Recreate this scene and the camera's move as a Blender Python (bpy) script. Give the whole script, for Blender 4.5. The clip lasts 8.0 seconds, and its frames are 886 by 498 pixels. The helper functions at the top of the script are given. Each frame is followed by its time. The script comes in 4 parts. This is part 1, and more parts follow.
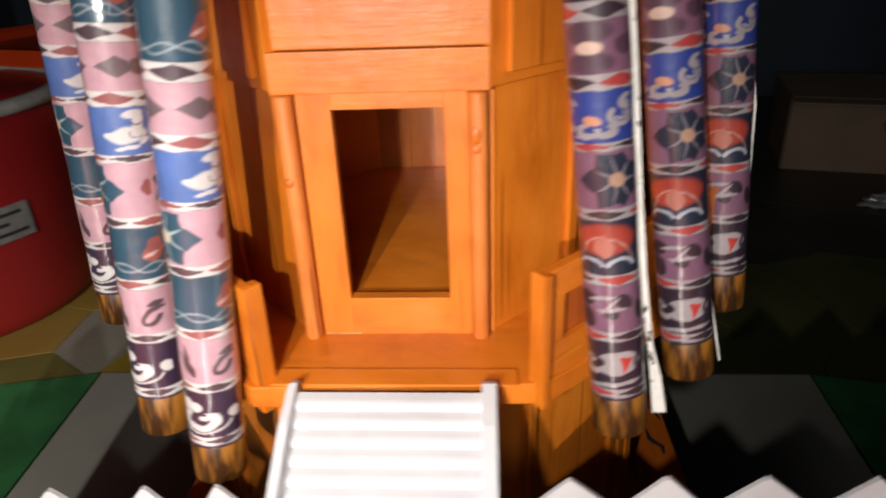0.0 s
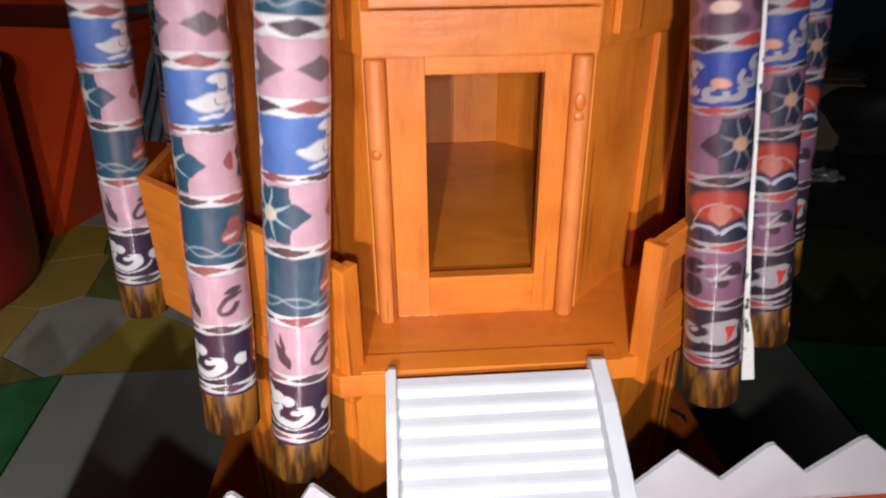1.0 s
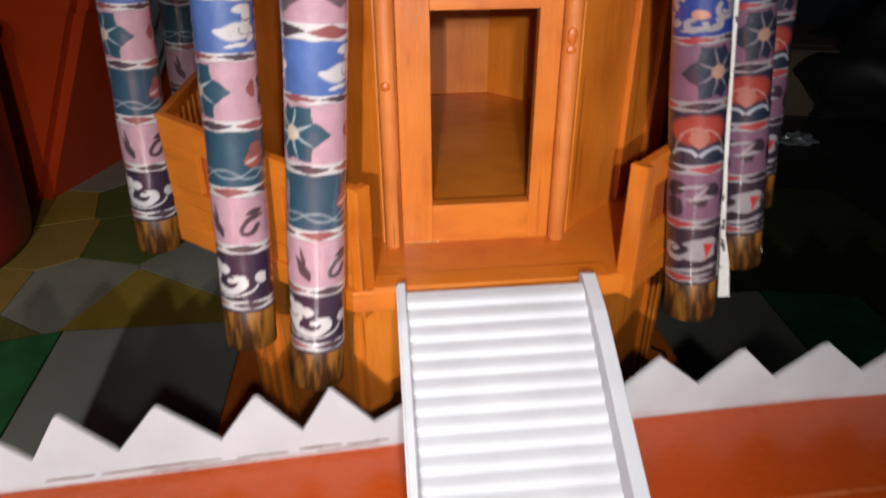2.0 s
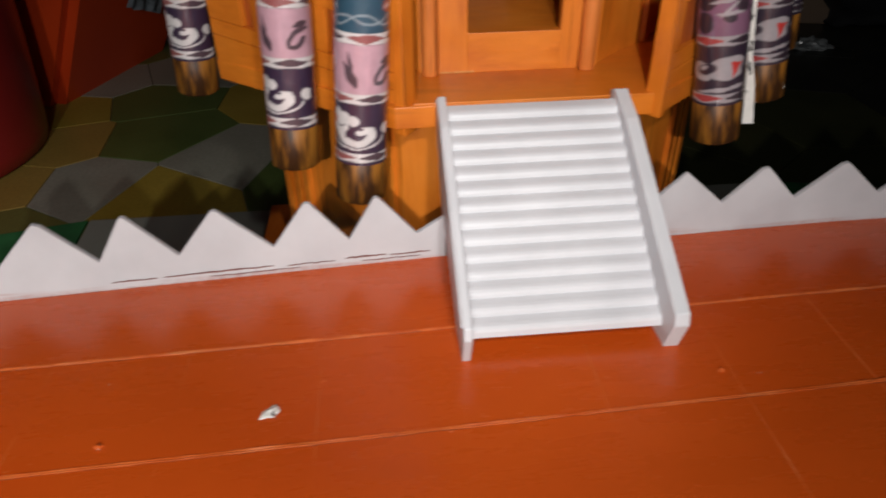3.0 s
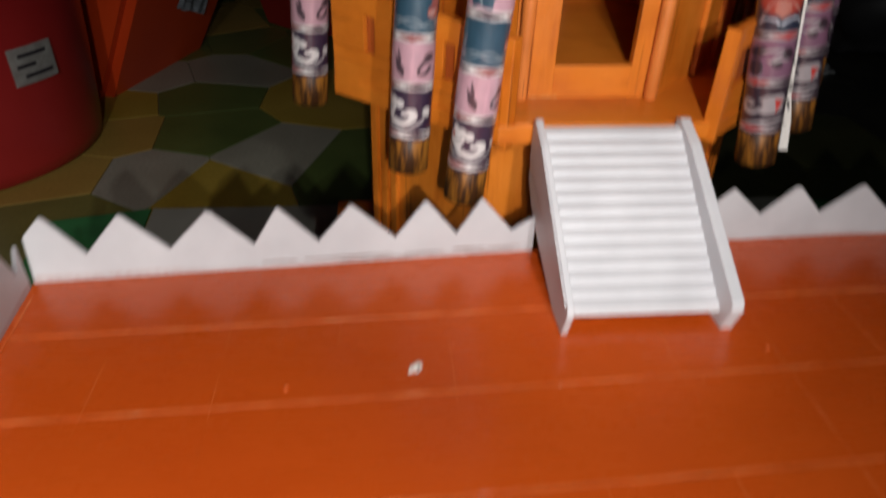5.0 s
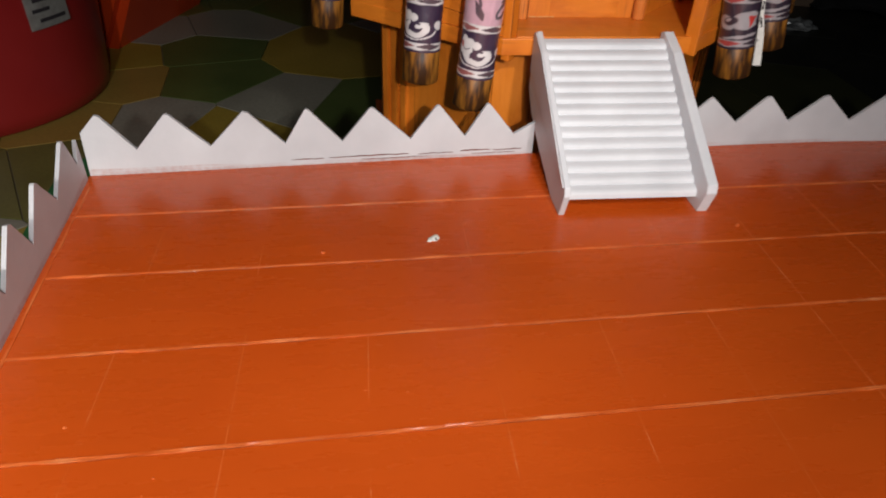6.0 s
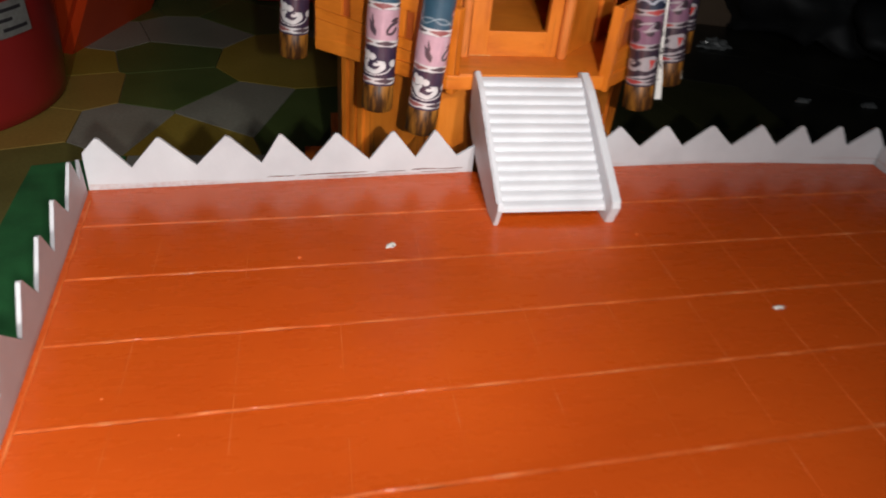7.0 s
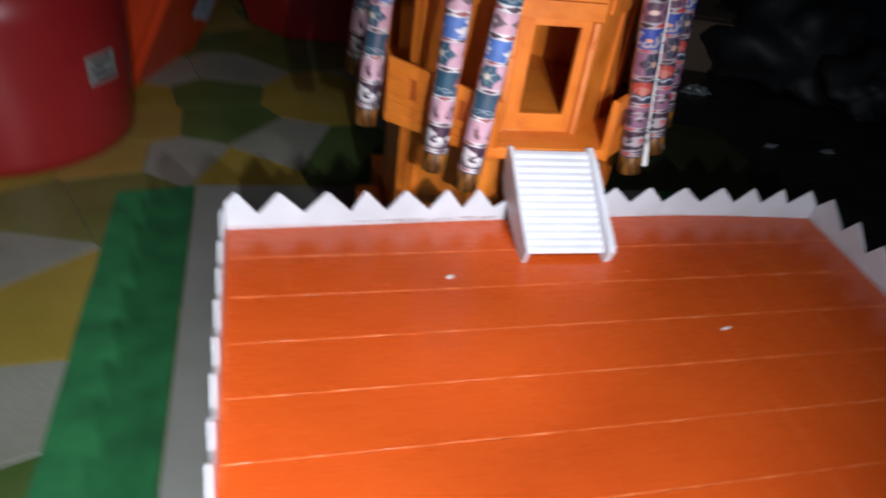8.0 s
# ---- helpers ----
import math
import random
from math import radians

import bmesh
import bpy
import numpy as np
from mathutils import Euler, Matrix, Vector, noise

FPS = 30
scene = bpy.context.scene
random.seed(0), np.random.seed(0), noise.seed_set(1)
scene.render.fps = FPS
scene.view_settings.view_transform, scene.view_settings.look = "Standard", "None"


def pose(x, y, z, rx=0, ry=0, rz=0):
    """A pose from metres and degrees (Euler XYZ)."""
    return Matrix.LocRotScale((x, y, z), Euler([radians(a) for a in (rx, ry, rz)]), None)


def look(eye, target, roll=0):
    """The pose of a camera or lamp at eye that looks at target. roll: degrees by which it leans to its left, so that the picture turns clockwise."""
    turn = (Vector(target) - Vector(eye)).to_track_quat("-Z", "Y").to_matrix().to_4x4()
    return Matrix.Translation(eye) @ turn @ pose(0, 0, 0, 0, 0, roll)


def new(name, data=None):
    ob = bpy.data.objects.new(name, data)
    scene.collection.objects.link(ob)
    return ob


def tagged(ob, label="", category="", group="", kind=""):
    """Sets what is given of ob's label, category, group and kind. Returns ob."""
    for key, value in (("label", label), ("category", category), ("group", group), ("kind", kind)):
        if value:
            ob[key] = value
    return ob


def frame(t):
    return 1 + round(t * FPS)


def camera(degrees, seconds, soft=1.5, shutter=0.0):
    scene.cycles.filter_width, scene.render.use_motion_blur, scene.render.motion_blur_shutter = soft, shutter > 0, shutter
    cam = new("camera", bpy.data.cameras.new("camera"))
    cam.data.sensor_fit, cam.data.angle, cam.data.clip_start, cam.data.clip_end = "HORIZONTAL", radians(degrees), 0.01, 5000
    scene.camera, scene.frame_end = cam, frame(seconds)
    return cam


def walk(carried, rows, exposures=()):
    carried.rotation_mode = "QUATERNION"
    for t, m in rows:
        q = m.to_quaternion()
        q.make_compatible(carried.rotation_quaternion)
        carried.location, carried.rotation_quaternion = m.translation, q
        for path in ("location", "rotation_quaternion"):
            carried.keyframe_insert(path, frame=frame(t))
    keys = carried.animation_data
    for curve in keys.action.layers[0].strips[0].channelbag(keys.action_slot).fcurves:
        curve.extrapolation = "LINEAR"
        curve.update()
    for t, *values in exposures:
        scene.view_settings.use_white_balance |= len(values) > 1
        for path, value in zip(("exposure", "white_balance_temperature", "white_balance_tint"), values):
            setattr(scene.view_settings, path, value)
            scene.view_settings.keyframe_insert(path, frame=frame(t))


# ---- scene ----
cam = camera(67.3, 8.0, soft=1.9, shutter=0.9)
PATH = [
    (0, (0.0533, -0.1804, 0.3249), (0.0204, 0.2692, 0.1086), -2.35),
    (0.5, (-0.0289, -0.1818, 0.3241), (-0.0073, 0.2647, 0.0999), -1.07),
    (1, (-0.0460, -0.1644, 0.3131), (-0.0191, 0.2800, 0.0854), -0.72),
    (1.2, (-0.0488, -0.1572, 0.3069), (-0.0196, 0.2832, 0.0719), -0.51),
    (2.3, (-0.0647, -0.2274, 0.2948), (-0.0235, 0.2037, 0.0449), -0.36),
    (2.5, (-0.0653, -0.2389, 0.2843), (-0.0261, 0.1870, 0.0252), -0.22),
    (2.8, (-0.0770, -0.2600, 0.2560), (-0.0345, 0.1572, -0.0162), -0.40),
    (3, (-0.0906, -0.2603, 0.2465), (-0.0546, 0.1513, -0.0350), -0.76),
    (3.2, (-0.1020, -0.2610, 0.2500), (-0.0643, 0.1512, -0.0305), -0.30),
    (3.5, (-0.1105, -0.2811, 0.2452), (-0.0718, 0.1308, -0.0357), -0.05),
    (3.7, (-0.1250, -0.2900, 0.2450), (-0.0845, 0.1223, -0.0350), 0.20),
    (4, (-0.1337, -0.2941, 0.2587), (-0.0912, 0.1135, -0.0277), 1.15),
    (4.3, (-0.1440, -0.3020, 0.2750), (-0.0997, 0.1085, -0.0070), 1.60),
    (4.5, (-0.1550, -0.3034, 0.2918), (-0.1098, 0.1095, 0.0136), 2.32),
    (4.7, (-0.1670, -0.3070, 0.2980), (-0.1167, 0.1088, 0.0249), 3.00),
    (5, (-0.1734, -0.3274, 0.2902), (-0.1289, 0.0838, 0.0093), 2.03),
    (5.2, (-0.1817, -0.3572, 0.2671), (-0.1349, 0.0507, -0.0183), 1.56),
    (6.3, (-0.1984, -0.4230, 0.2828), (-0.1377, -0.0258, -0.0148), 3.84),
    (6.5, (-0.1930, -0.4349, 0.3044), (-0.1175, -0.0399, 0.0073), 5.16),
    (6.8, (-0.2000, -0.4660, 0.3200), (-0.1100, -0.0697, 0.0287), 6.20),
    (7, (-0.2183, -0.4889, 0.3378), (-0.1250, -0.0960, 0.0430), 5.97),
    (7.2, (-0.2160, -0.5200, 0.3580), (-0.1160, -0.1321, 0.0588), 5.40),
    (7.3, (-0.2280, -0.5514, 0.3713), (-0.1141, -0.1632, 0.0775), 5.79),
    (7.5, (-0.2570, -0.5845, 0.4221), (-0.1250, -0.2043, 0.1255), 7.45),
    (7.7, (-0.2959, -0.6192, 0.4545), (-0.1658, -0.2271, 0.1728), 6.06),
    (7.9, (-0.3352, -0.6434, 0.4668), (-0.2344, -0.2418, 0.1865), 6.02),
    (8, (-0.3269, -0.6334, 0.4798), (-0.2232, -0.2381, 0.1917), 8.19),
]
EXPOSURES = [(t, stops, kelvin, 10) for t, stops, kelvin in ((0.0, 0.15, 6950), (0.6, 0.04, 6300), (1.2, -0.05, 6150), (2.3, -0.44, 6550), (2.8, -0.62, 6650), (4.5, -0.64, 6700), (5.2, -0.57, 6650), (6.3, -0.60, 6700), (7.0, -0.42, 6600), (7.5, -0.44, 6250), (8.0, -0.06, 5750))]
walk(cam, [(t, look(eye, target, roll)) for t, eye, target, roll in PATH], EXPOSURES)

# ---- light: four fixed lamps, two behind its way, stand in for the phone's torch that went along with the walk, in a dark closed room ----
TORCH_STAND_INS = [  # place, aim, power, cone
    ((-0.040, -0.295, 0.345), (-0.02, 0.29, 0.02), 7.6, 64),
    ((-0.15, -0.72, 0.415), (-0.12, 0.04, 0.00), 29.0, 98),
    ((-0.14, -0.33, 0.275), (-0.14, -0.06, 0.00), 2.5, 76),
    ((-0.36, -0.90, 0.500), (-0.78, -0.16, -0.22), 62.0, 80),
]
for eye, aim, power, cone in TORCH_STAND_INS:
    torch_data = bpy.data.lights.new("torch_stand_in", "SPOT")
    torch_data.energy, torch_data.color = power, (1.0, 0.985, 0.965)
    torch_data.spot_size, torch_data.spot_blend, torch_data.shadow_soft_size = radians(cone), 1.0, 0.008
    new("torch_stand_in", torch_data).matrix_world = look(eye, aim)

world = bpy.data.worlds.new("night")
scene.world = world
world.use_nodes = True
world.node_tree.nodes["Background"].inputs[0].default_value = (0.5, 0.6, 0.9, 1)
world.node_tree.nodes["Background"].inputs[1].default_value = 0.004

FLOOR = -0.275


# ---- materials ----
def material(name, colour, rough=0.5, metal=0.0, coat=0.0, spec=0.5):
    m = bpy.data.materials.new(name)
    m.use_nodes = True
    b = m.node_tree.nodes["Principled BSDF"]
    b.inputs["Base Color"].default_value = (*colour, 1)
    b.inputs["Roughness"].default_value = rough
    b.inputs["Metallic"].default_value = metal
    b.inputs["Coat Weight"].default_value = coat
    b.inputs["Coat Roughness"].default_value = 0.12
    b.inputs["Specular IOR Level"].default_value = spec
    return m


def nodes_of(m):
    t = m.node_tree
    return t.nodes, t.links, t.nodes["Principled BSDF"]


def noise_node(n, l, coords, scale, detail=4.0, stretch=(1, 1, 1), rough=0.55, turn=(0, 0, 0)):
    mp = n.new("ShaderNodeMapping")
    mp.inputs["Rotation"].default_value = turn
    mp.inputs["Scale"].default_value = stretch
    l.new(coords, mp.inputs["Vector"])
    t = n.new("ShaderNodeTexNoise")
    t.inputs["Scale"].default_value = scale
    t.inputs["Detail"].default_value = detail
    t.inputs["Roughness"].default_value = rough
    l.new(mp.outputs[0], t.inputs["Vector"])
    return t.outputs["Fac"]


def ramp_node(n, l, fac, stops):
    r = n.new("ShaderNodeValToRGB")
    e = r.color_ramp.elements
    while len(e) < len(stops):
        e.new(0.5)
    for el, (p, c) in zip(e, stops):
        el.position, el.color = p, (*c, 1)
    l.new(fac, r.inputs[0])
    return r.outputs[0]


def mix_node(n, l, a, b, fac, mode="MIX"):
    x = n.new("ShaderNodeMix")
    x.data_type, x.blend_type = "RGBA", mode
    for sock, v in ((x.inputs[6], a), (x.inputs[7], b), (x.inputs[0], fac)):
        if isinstance(v, (int, float)):
            sock.default_value = v
        elif isinstance(v, tuple):
            sock.default_value = (*v, 1)
        else:
            l.new(v, sock)
    return x.outputs[2]


def bump_node(n, l, bsdf, height, strength, distance=0.001):
    b = n.new("ShaderNodeBump")
    b.inputs["Strength"].default_value, b.inputs["Distance"].default_value = strength, distance
    l.new(height, b.inputs["Height"])
    l.new(b.outputs[0], bsdf.inputs["Normal"])


def rough_node(n, l, bsdf, fac, low, high):
    r = n.new("ShaderNodeMapRange")
    r.inputs[3].default_value, r.inputs[4].default_value = low, high
    l.new(fac, r.inputs[0])
    l.new(r.outputs[0], bsdf.inputs["Roughness"])


def varnished(name, dark, mid, light, stretch=(1, 1, 0.07), grain=150.0, rough=(0.32, 0.55), coat=0.2, cracks=0.7):
    """Varnished or stained wood: streaks and short cracks along one axis, uneven brushed coats, drips."""
    m = material(name, mid, coat=coat)
    n, l, b = nodes_of(m)
    co = n.new("ShaderNodeTexCoord").outputs["Object"]
    thin = tuple(0.35 * v if v < 1 else v for v in stretch)
    g = noise_node(n, l, co, grain, 5, stretch)
    fine = noise_node(n, l, co, grain * 4.5, 3, stretch)
    big = noise_node(n, l, co, 14, 3)
    pore = noise_node(n, l, co, grain * 2.6, 2, thin, 0.4)
    c = ramp_node(n, l, g, [(0.2, dark), (0.42, mid), (0.62, mid), (0.85, light)])
    c = mix_node(n, l, c, ramp_node(n, l, fine, [(0.3, (0.90, 0.86, 0.82)), (0.65, (1.03, 1.03, 1.05))]), 0.5, "MULTIPLY")
    tone = ramp_node(n, l, big, [(0.3, (0.80, 0.70, 0.58)), (0.5, (0.98, 0.96, 0.94)), (0.7, (1.08, 1.12, 1.25))])
    c = mix_node(n, l, c, tone, 0.9, "MULTIPLY")
    soft = tuple(v if v == 1 else 0.3 for v in stretch)
    brush = noise_node(n, l, co, 48, 5, soft, 0.65)
    c = mix_node(n, l, c, ramp_node(n, l, brush, [(0.30, (0.78, 0.66, 0.50)), (0.46, (0.98, 0.96, 0.95)), (0.66, (1.05, 1.10, 1.25))]), 0.85, "MULTIPLY")
    split = ramp_node(n, l, pore, [(0.295, (cracks, cracks, cracks)), (0.335, (0, 0, 0))])
    c = mix_node(n, l, c, tuple(0.4 * v for v in dark), split)
    info = n.new("ShaderNodeObjectInfo")
    var = ramp_node(n, l, info.outputs["Random"], [(0.0, (0.95, 0.94, 0.93)), (1.0, (1.03, 1.03, 1.04))])
    c = mix_node(n, l, c, var, 1.0, "MULTIPLY")
    l.new(c, b.inputs["Base Color"])
    rough_node(n, l, b, noise_node(n, l, co, 55, 4), *rough)
    drip = noise_node(n, l, co, 34, 7, (1, 1, 0.5), 0.62)
    both = n.new("ShaderNodeMath")
    both.operation = "MULTIPLY_ADD"
    l.new(fine, both.inputs[0])
    both.inputs[1].default_value = 0.22
    l.new(drip, both.inputs[2])
    bump_node(n, l, b, both.outputs[0], 0.65, 0.0014)
    return m


ORANGE = varnished("orange_wood_upright", (0.54, 0.138, 0.009), (0.64, 0.180, 0.014), (0.68, 0.204, 0.021), (1, 1, 0.07), 90.0)
ORANGE_FLAT = varnished("orange_wood_level", (0.54, 0.138, 0.009), (0.64, 0.180, 0.014), (0.68, 0.204, 0.021), (0.12, 0.5, 1), 60.0, cracks=0.25)
ORANGE_DEEP = varnished("orange_wood_knotty", (0.30, 0.055, 0.006), (0.58, 0.135, 0.012), (0.68, 0.19, 0.02), (1, 0.12, 0.3), 60, cracks=0.3)
PANEL = varnished("panel_wood", (0.30, 0.06, 0.012), (0.42, 0.095, 0.016), (0.48, 0.12, 0.02))
DOWEL = varnished("dowel_wood", (0.42, 0.12, 0.02), (0.63, 0.19, 0.034), (0.68, 0.23, 0.05), (1, 1, 0.12), 120.0, (0.5, 0.7), 0.0)
CAPWOOD = material("wood_print", (0.2, 0.09, 0.02), 0.52, spec=0.35)
n, l, b = nodes_of(CAPWOOD)
co = n.new("ShaderNodeTexCoord").outputs["Object"]
streak = noise_node(n, l, co, 105, 3, (1.0, 1.0, 0.20), 0.6, (0.30, 0.25, 0))
fleck = noise_node(n, l, co, 260, 3, (1.0, 1.0, 0.10), 0.55, (0.30, 0.25, 0))
c = ramp_node(n, l, streak, [(0.38, (0.045, 0.016, 0.004)), (0.45, (0.14, 0.052, 0.007)), (0.52, (0.26, 0.10, 0.013)), (0.70, (0.33, 0.135, 0.018))])
c = mix_node(n, l, c, ramp_node(n, l, fleck, [(0.3, (0.7, 0.68, 0.66)), (0.7, (1.1, 1.08, 1.05))]), 0.8, "MULTIPLY")
l.new(c, b.inputs["Base Color"])

RED = material("red_deck_paint", (0.50, 0.075, 0.012), 0.3, spec=0.5)
n, l, b = nodes_of(RED)
co = n.new("ShaderNodeTexCoord").outputs["Object"]
fine, big = noise_node(n, l, co, 220, 4), noise_node(n, l, co, 5, 4)
c = ramp_node(n, l, big, [(0.3, (0.47, 0.060, 0.0056)), (0.7, (0.53, 0.077, 0.0074))])
brush = noise_node(n, l, co, 60, 5, (0.22, 1, 1), 0.65)
c = mix_node(n, l, c, ramp_node(n, l, brush, [(0.3, (0.90, 0.88, 0.86)), (0.7, (1.06, 1.09, 1.1))]), 0.3, "MULTIPLY")
speck = ramp_node(n, l, noise_node(n, l, co, 420, 2), [(0.74, (0, 0, 0)), (0.80, (0.6, 0.6, 0.6))])
c = mix_node(n, l, c, (0.62, 0.20, 0.06), speck)
l.new(c, b.inputs["Base Color"])
rough_node(n, l, b, brush, 0.23, 0.32)
bump_node(n, l, b, mix_node(n, l, fine, brush, 0.5), 0.12, 0.0005)

JOINT = material("worn_joint", (0.62, 0.20, 0.055), 0.3)
n, l, b = nodes_of(JOINT)
co = n.new("ShaderNodeTexCoord").outputs["Object"]
worn = noise_node(n, l, co, 30, 4)
l.new(ramp_node(n, l, worn, [(0.34, (0.51, 0.078, 0.010)), (0.54, (0.58, 0.12, 0.025)), (0.74, (0.67, 0.22, 0.078))]), b.inputs["Base Color"])


SEAM_STRIP = material("seam_strip", (0.13, 0.022, 0.004), 0.6)


def plain(name, low, high, scale, rough=(0.4, 0.6), bump=0.15, coat=0.0):
    m = material(name, high, coat=coat)
    n, l, b = nodes_of(m)
    co = n.new("ShaderNodeTexCoord").outputs["Object"]
    f = noise_node(n, l, co, scale, 5)
    l.new(ramp_node(n, l, f, [(0.3, low), (0.7, high)]), b.inputs["Base Color"])
    rough_node(n, l, b, f, *rough)
    bump_node(n, l, b, noise_node(n, l, co, scale * 12, 3), bump, 0.0006)
    return m


WHITE = plain("white_board", (0.52, 0.52, 0.545), (0.60, 0.60, 0.625), 25)
def chipped_white():
    """White board whose foot is smeared and chipped with red-brown paint."""
    m = plain("white_board_smeared", (0.47, 0.47, 0.49), (0.55, 0.55, 0.57), 25)
    n, l, b = nodes_of(m)
    co = n.new("ShaderNodeTexCoord").outputs["Object"]
    base = b.inputs["Base Color"].links[0].from_socket
    sep = n.new("ShaderNodeSeparateXYZ")
    l.new(co, sep.inputs[0])
    patch = noise_node(n, l, co, 40, 5, (0.14, 0.14, 2.6), 0.6)
    edge = n.new("ShaderNodeMath")
    edge.operation = "MULTIPLY_ADD"
    l.new(patch, edge.inputs[0])
    edge.inputs[1].default_value, edge.inputs[2].default_value = 0.040, -0.0172
    gap = n.new("ShaderNodeMath")
    gap.operation = "SUBTRACT"
    l.new(edge.outputs[0], gap.inputs[0])
    l.new(sep.outputs["Z"], gap.inputs[1])
    near = ramp_node(n, l, gap.outputs[0], [(0.0, (0, 0, 0)), (0.0016, (0.45, 0.45, 0.45))])
    grit = ramp_node(n, l, noise_node(n, l, co, 300, 3), [(0.38, (0.45, 0.45, 0.45)), (0.62, (1, 1, 1))])
    c = mix_node(n, l, base, (0.30, 0.075, 0.04), mix_node(n, l, near, grit, 1.0, "MULTIPLY"))
    l.new(c, b.inputs["Base Color"])
    return m


WHITE_FENCE = chipped_white()
GLUE = plain("dried_glue", (0.58, 0.26, 0.08), (0.68, 0.38, 0.15), 200)
STREAK = plain("paint_streak", (0.10, 0.022, 0.014), (0.20, 0.05, 0.03), 90)
WHITE_EDGE = plain("white_ribbon", (0.62, 0.60, 0.56), (0.82, 0.80, 0.76), 60)
DARKINK = material("dark_paint", (0.02, 0.015, 0.02), 0.6)
GREY_MAT = plain("grey_mat", (0.20, 0.20, 0.17), (0.27, 0.27, 0.235), 6, (0.5, 0.7), 0.3)
GREEN_MAT = plain("green_mat", (0.008, 0.085, 0.022), (0.018, 0.15, 0.04), 18, (0.75, 0.95), 1.0)
RED_PLASTIC = plain("red_plastic", (0.21, 0.009, 0.010), (0.27, 0.014, 0.014), 4, (0.25, 0.4), 0.05)
ORANGE_PLASTIC = plain("orange_plastic", (0.42, 0.030, 0.0035), (0.50, 0.044, 0.005), 4, (0.35, 0.5), 0.05)
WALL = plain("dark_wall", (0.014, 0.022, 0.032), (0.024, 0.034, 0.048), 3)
GROUT = plain("floor_grout", (0.13, 0.125, 0.085), (0.19, 0.18, 0.125), 20)
BLACK_PLASTIC = plain("black_plastic", (0.010, 0.010, 0.011), (0.016, 0.016, 0.017), 10, (0.55, 0.7), 0.05)
CARD = plain("cardboard", (0.09, 0.056, 0.034), (0.13, 0.083, 0.05), 8, (0.7, 0.85), 0.2)
CLEAR = plain("milky_plastic", (0.12, 0.125, 0.125), (0.20, 0.205, 0.205), 20, (0.15, 0.3), 0.3)
OLD_PAPER = plain("old_paper", (0.26, 0.25, 0.23), (0.40, 0.39, 0.37), 60)
SPECKED = plain("specked_white_ribbon", (0.62, 0.60, 0.56), (0.78, 0.76, 0.72), 60)
n, l, b = nodes_of(SPECKED)
co = n.new("ShaderNodeTexCoord").outputs["Object"]
ink = ramp_node(n, l, noise_node(n, l, co, 210, 2, (1, 1, 0.55)), [(0.60, (0, 0, 0)), (0.64, (0.95, 0.95, 0.95))])
l.new(mix_node(n, l, b.inputs["Base Color"].links[0].from_socket, (0.015, 0.012, 0.015), ink), b.inputs["Base Color"])
GREY_CLOTH = plain("grey_cloth", (0.17, 0.20, 0.23), (0.26, 0.29, 0.32), 30, (0.7, 0.9), 0.6)


def stone(name, low, high):
    m = material(name, high, 0.4)
    n, l, b = nodes_of(m)
    co = n.new("ShaderNodeTexCoord").outputs["Object"]
    f, g = noise_node(n, l, co, 7, 5), noise_node(n, l, co, 160, 3)
    c = ramp_node(n, l, f, [(0.3, low), (0.7, high)])
    c = mix_node(n, l, c, ramp_node(n, l, g, [(0.35, (0.8, 0.8, 0.8)), (0.7, (1.1, 1.1, 1.08))]), 0.7, "MULTIPLY")
    info = n.new("ShaderNodeObjectInfo")
    c = mix_node(n, l, c, ramp_node(n, l, info.outputs["Random"], [(0, (0.85, 0.87, 0.85)), (1, (1.08, 1.06, 1.08))]), 1.0, "MULTIPLY")
    l.new(c, b.inputs["Base Color"])
    rough_node(n, l, b, f, 0.3, 0.5)
    bump_node(n, l, b, g, 0.1, 0.0005)
    return m


STONES = {
    "green": stone("green_stone", (0.055, 0.088, 0.021), (0.088, 0.125, 0.033)),
    "olive": stone("olive_stone", (0.095, 0.102, 0.026), (0.139, 0.139, 0.037)),
    "yellow": stone("yellow_stone", (0.234, 0.169, 0.022), (0.307, 0.219, 0.037)),
    "ochre": stone("ochre_stone", (0.278, 0.175, 0.037), (0.336, 0.219, 0.052)),
    # two darkened stones: the dimness of the right side is in their colour
    "shaded_brown": stone("shaded_brown_stone", (0.014, 0.013, 0.010), (0.026, 0.024, 0.018)),
    "shaded_olive": stone("shaded_olive_stone", (0.028, 0.030, 0.010), (0.050, 0.050, 0.016)),
    "grey": stone("grey_stone", (0.180, 0.178, 0.138), (0.240, 0.237, 0.190)),
}


# ---- building helpers ----
def part(name, bm, mat, parent=None, label="", smooth=False):
    me = bpy.data.meshes.new(name)
    bmesh.ops.recalc_face_normals(bm, faces=bm.faces)
    bm.to_mesh(me)
    bm.free()
    if smooth:
        for p in me.polygons:
            p.use_smooth = True
    me.materials.append(mat)
    ob = new(name, me)
    if parent is not None:
        ob.parent = parent
    if label:
        ob["label"] = label
    return ob


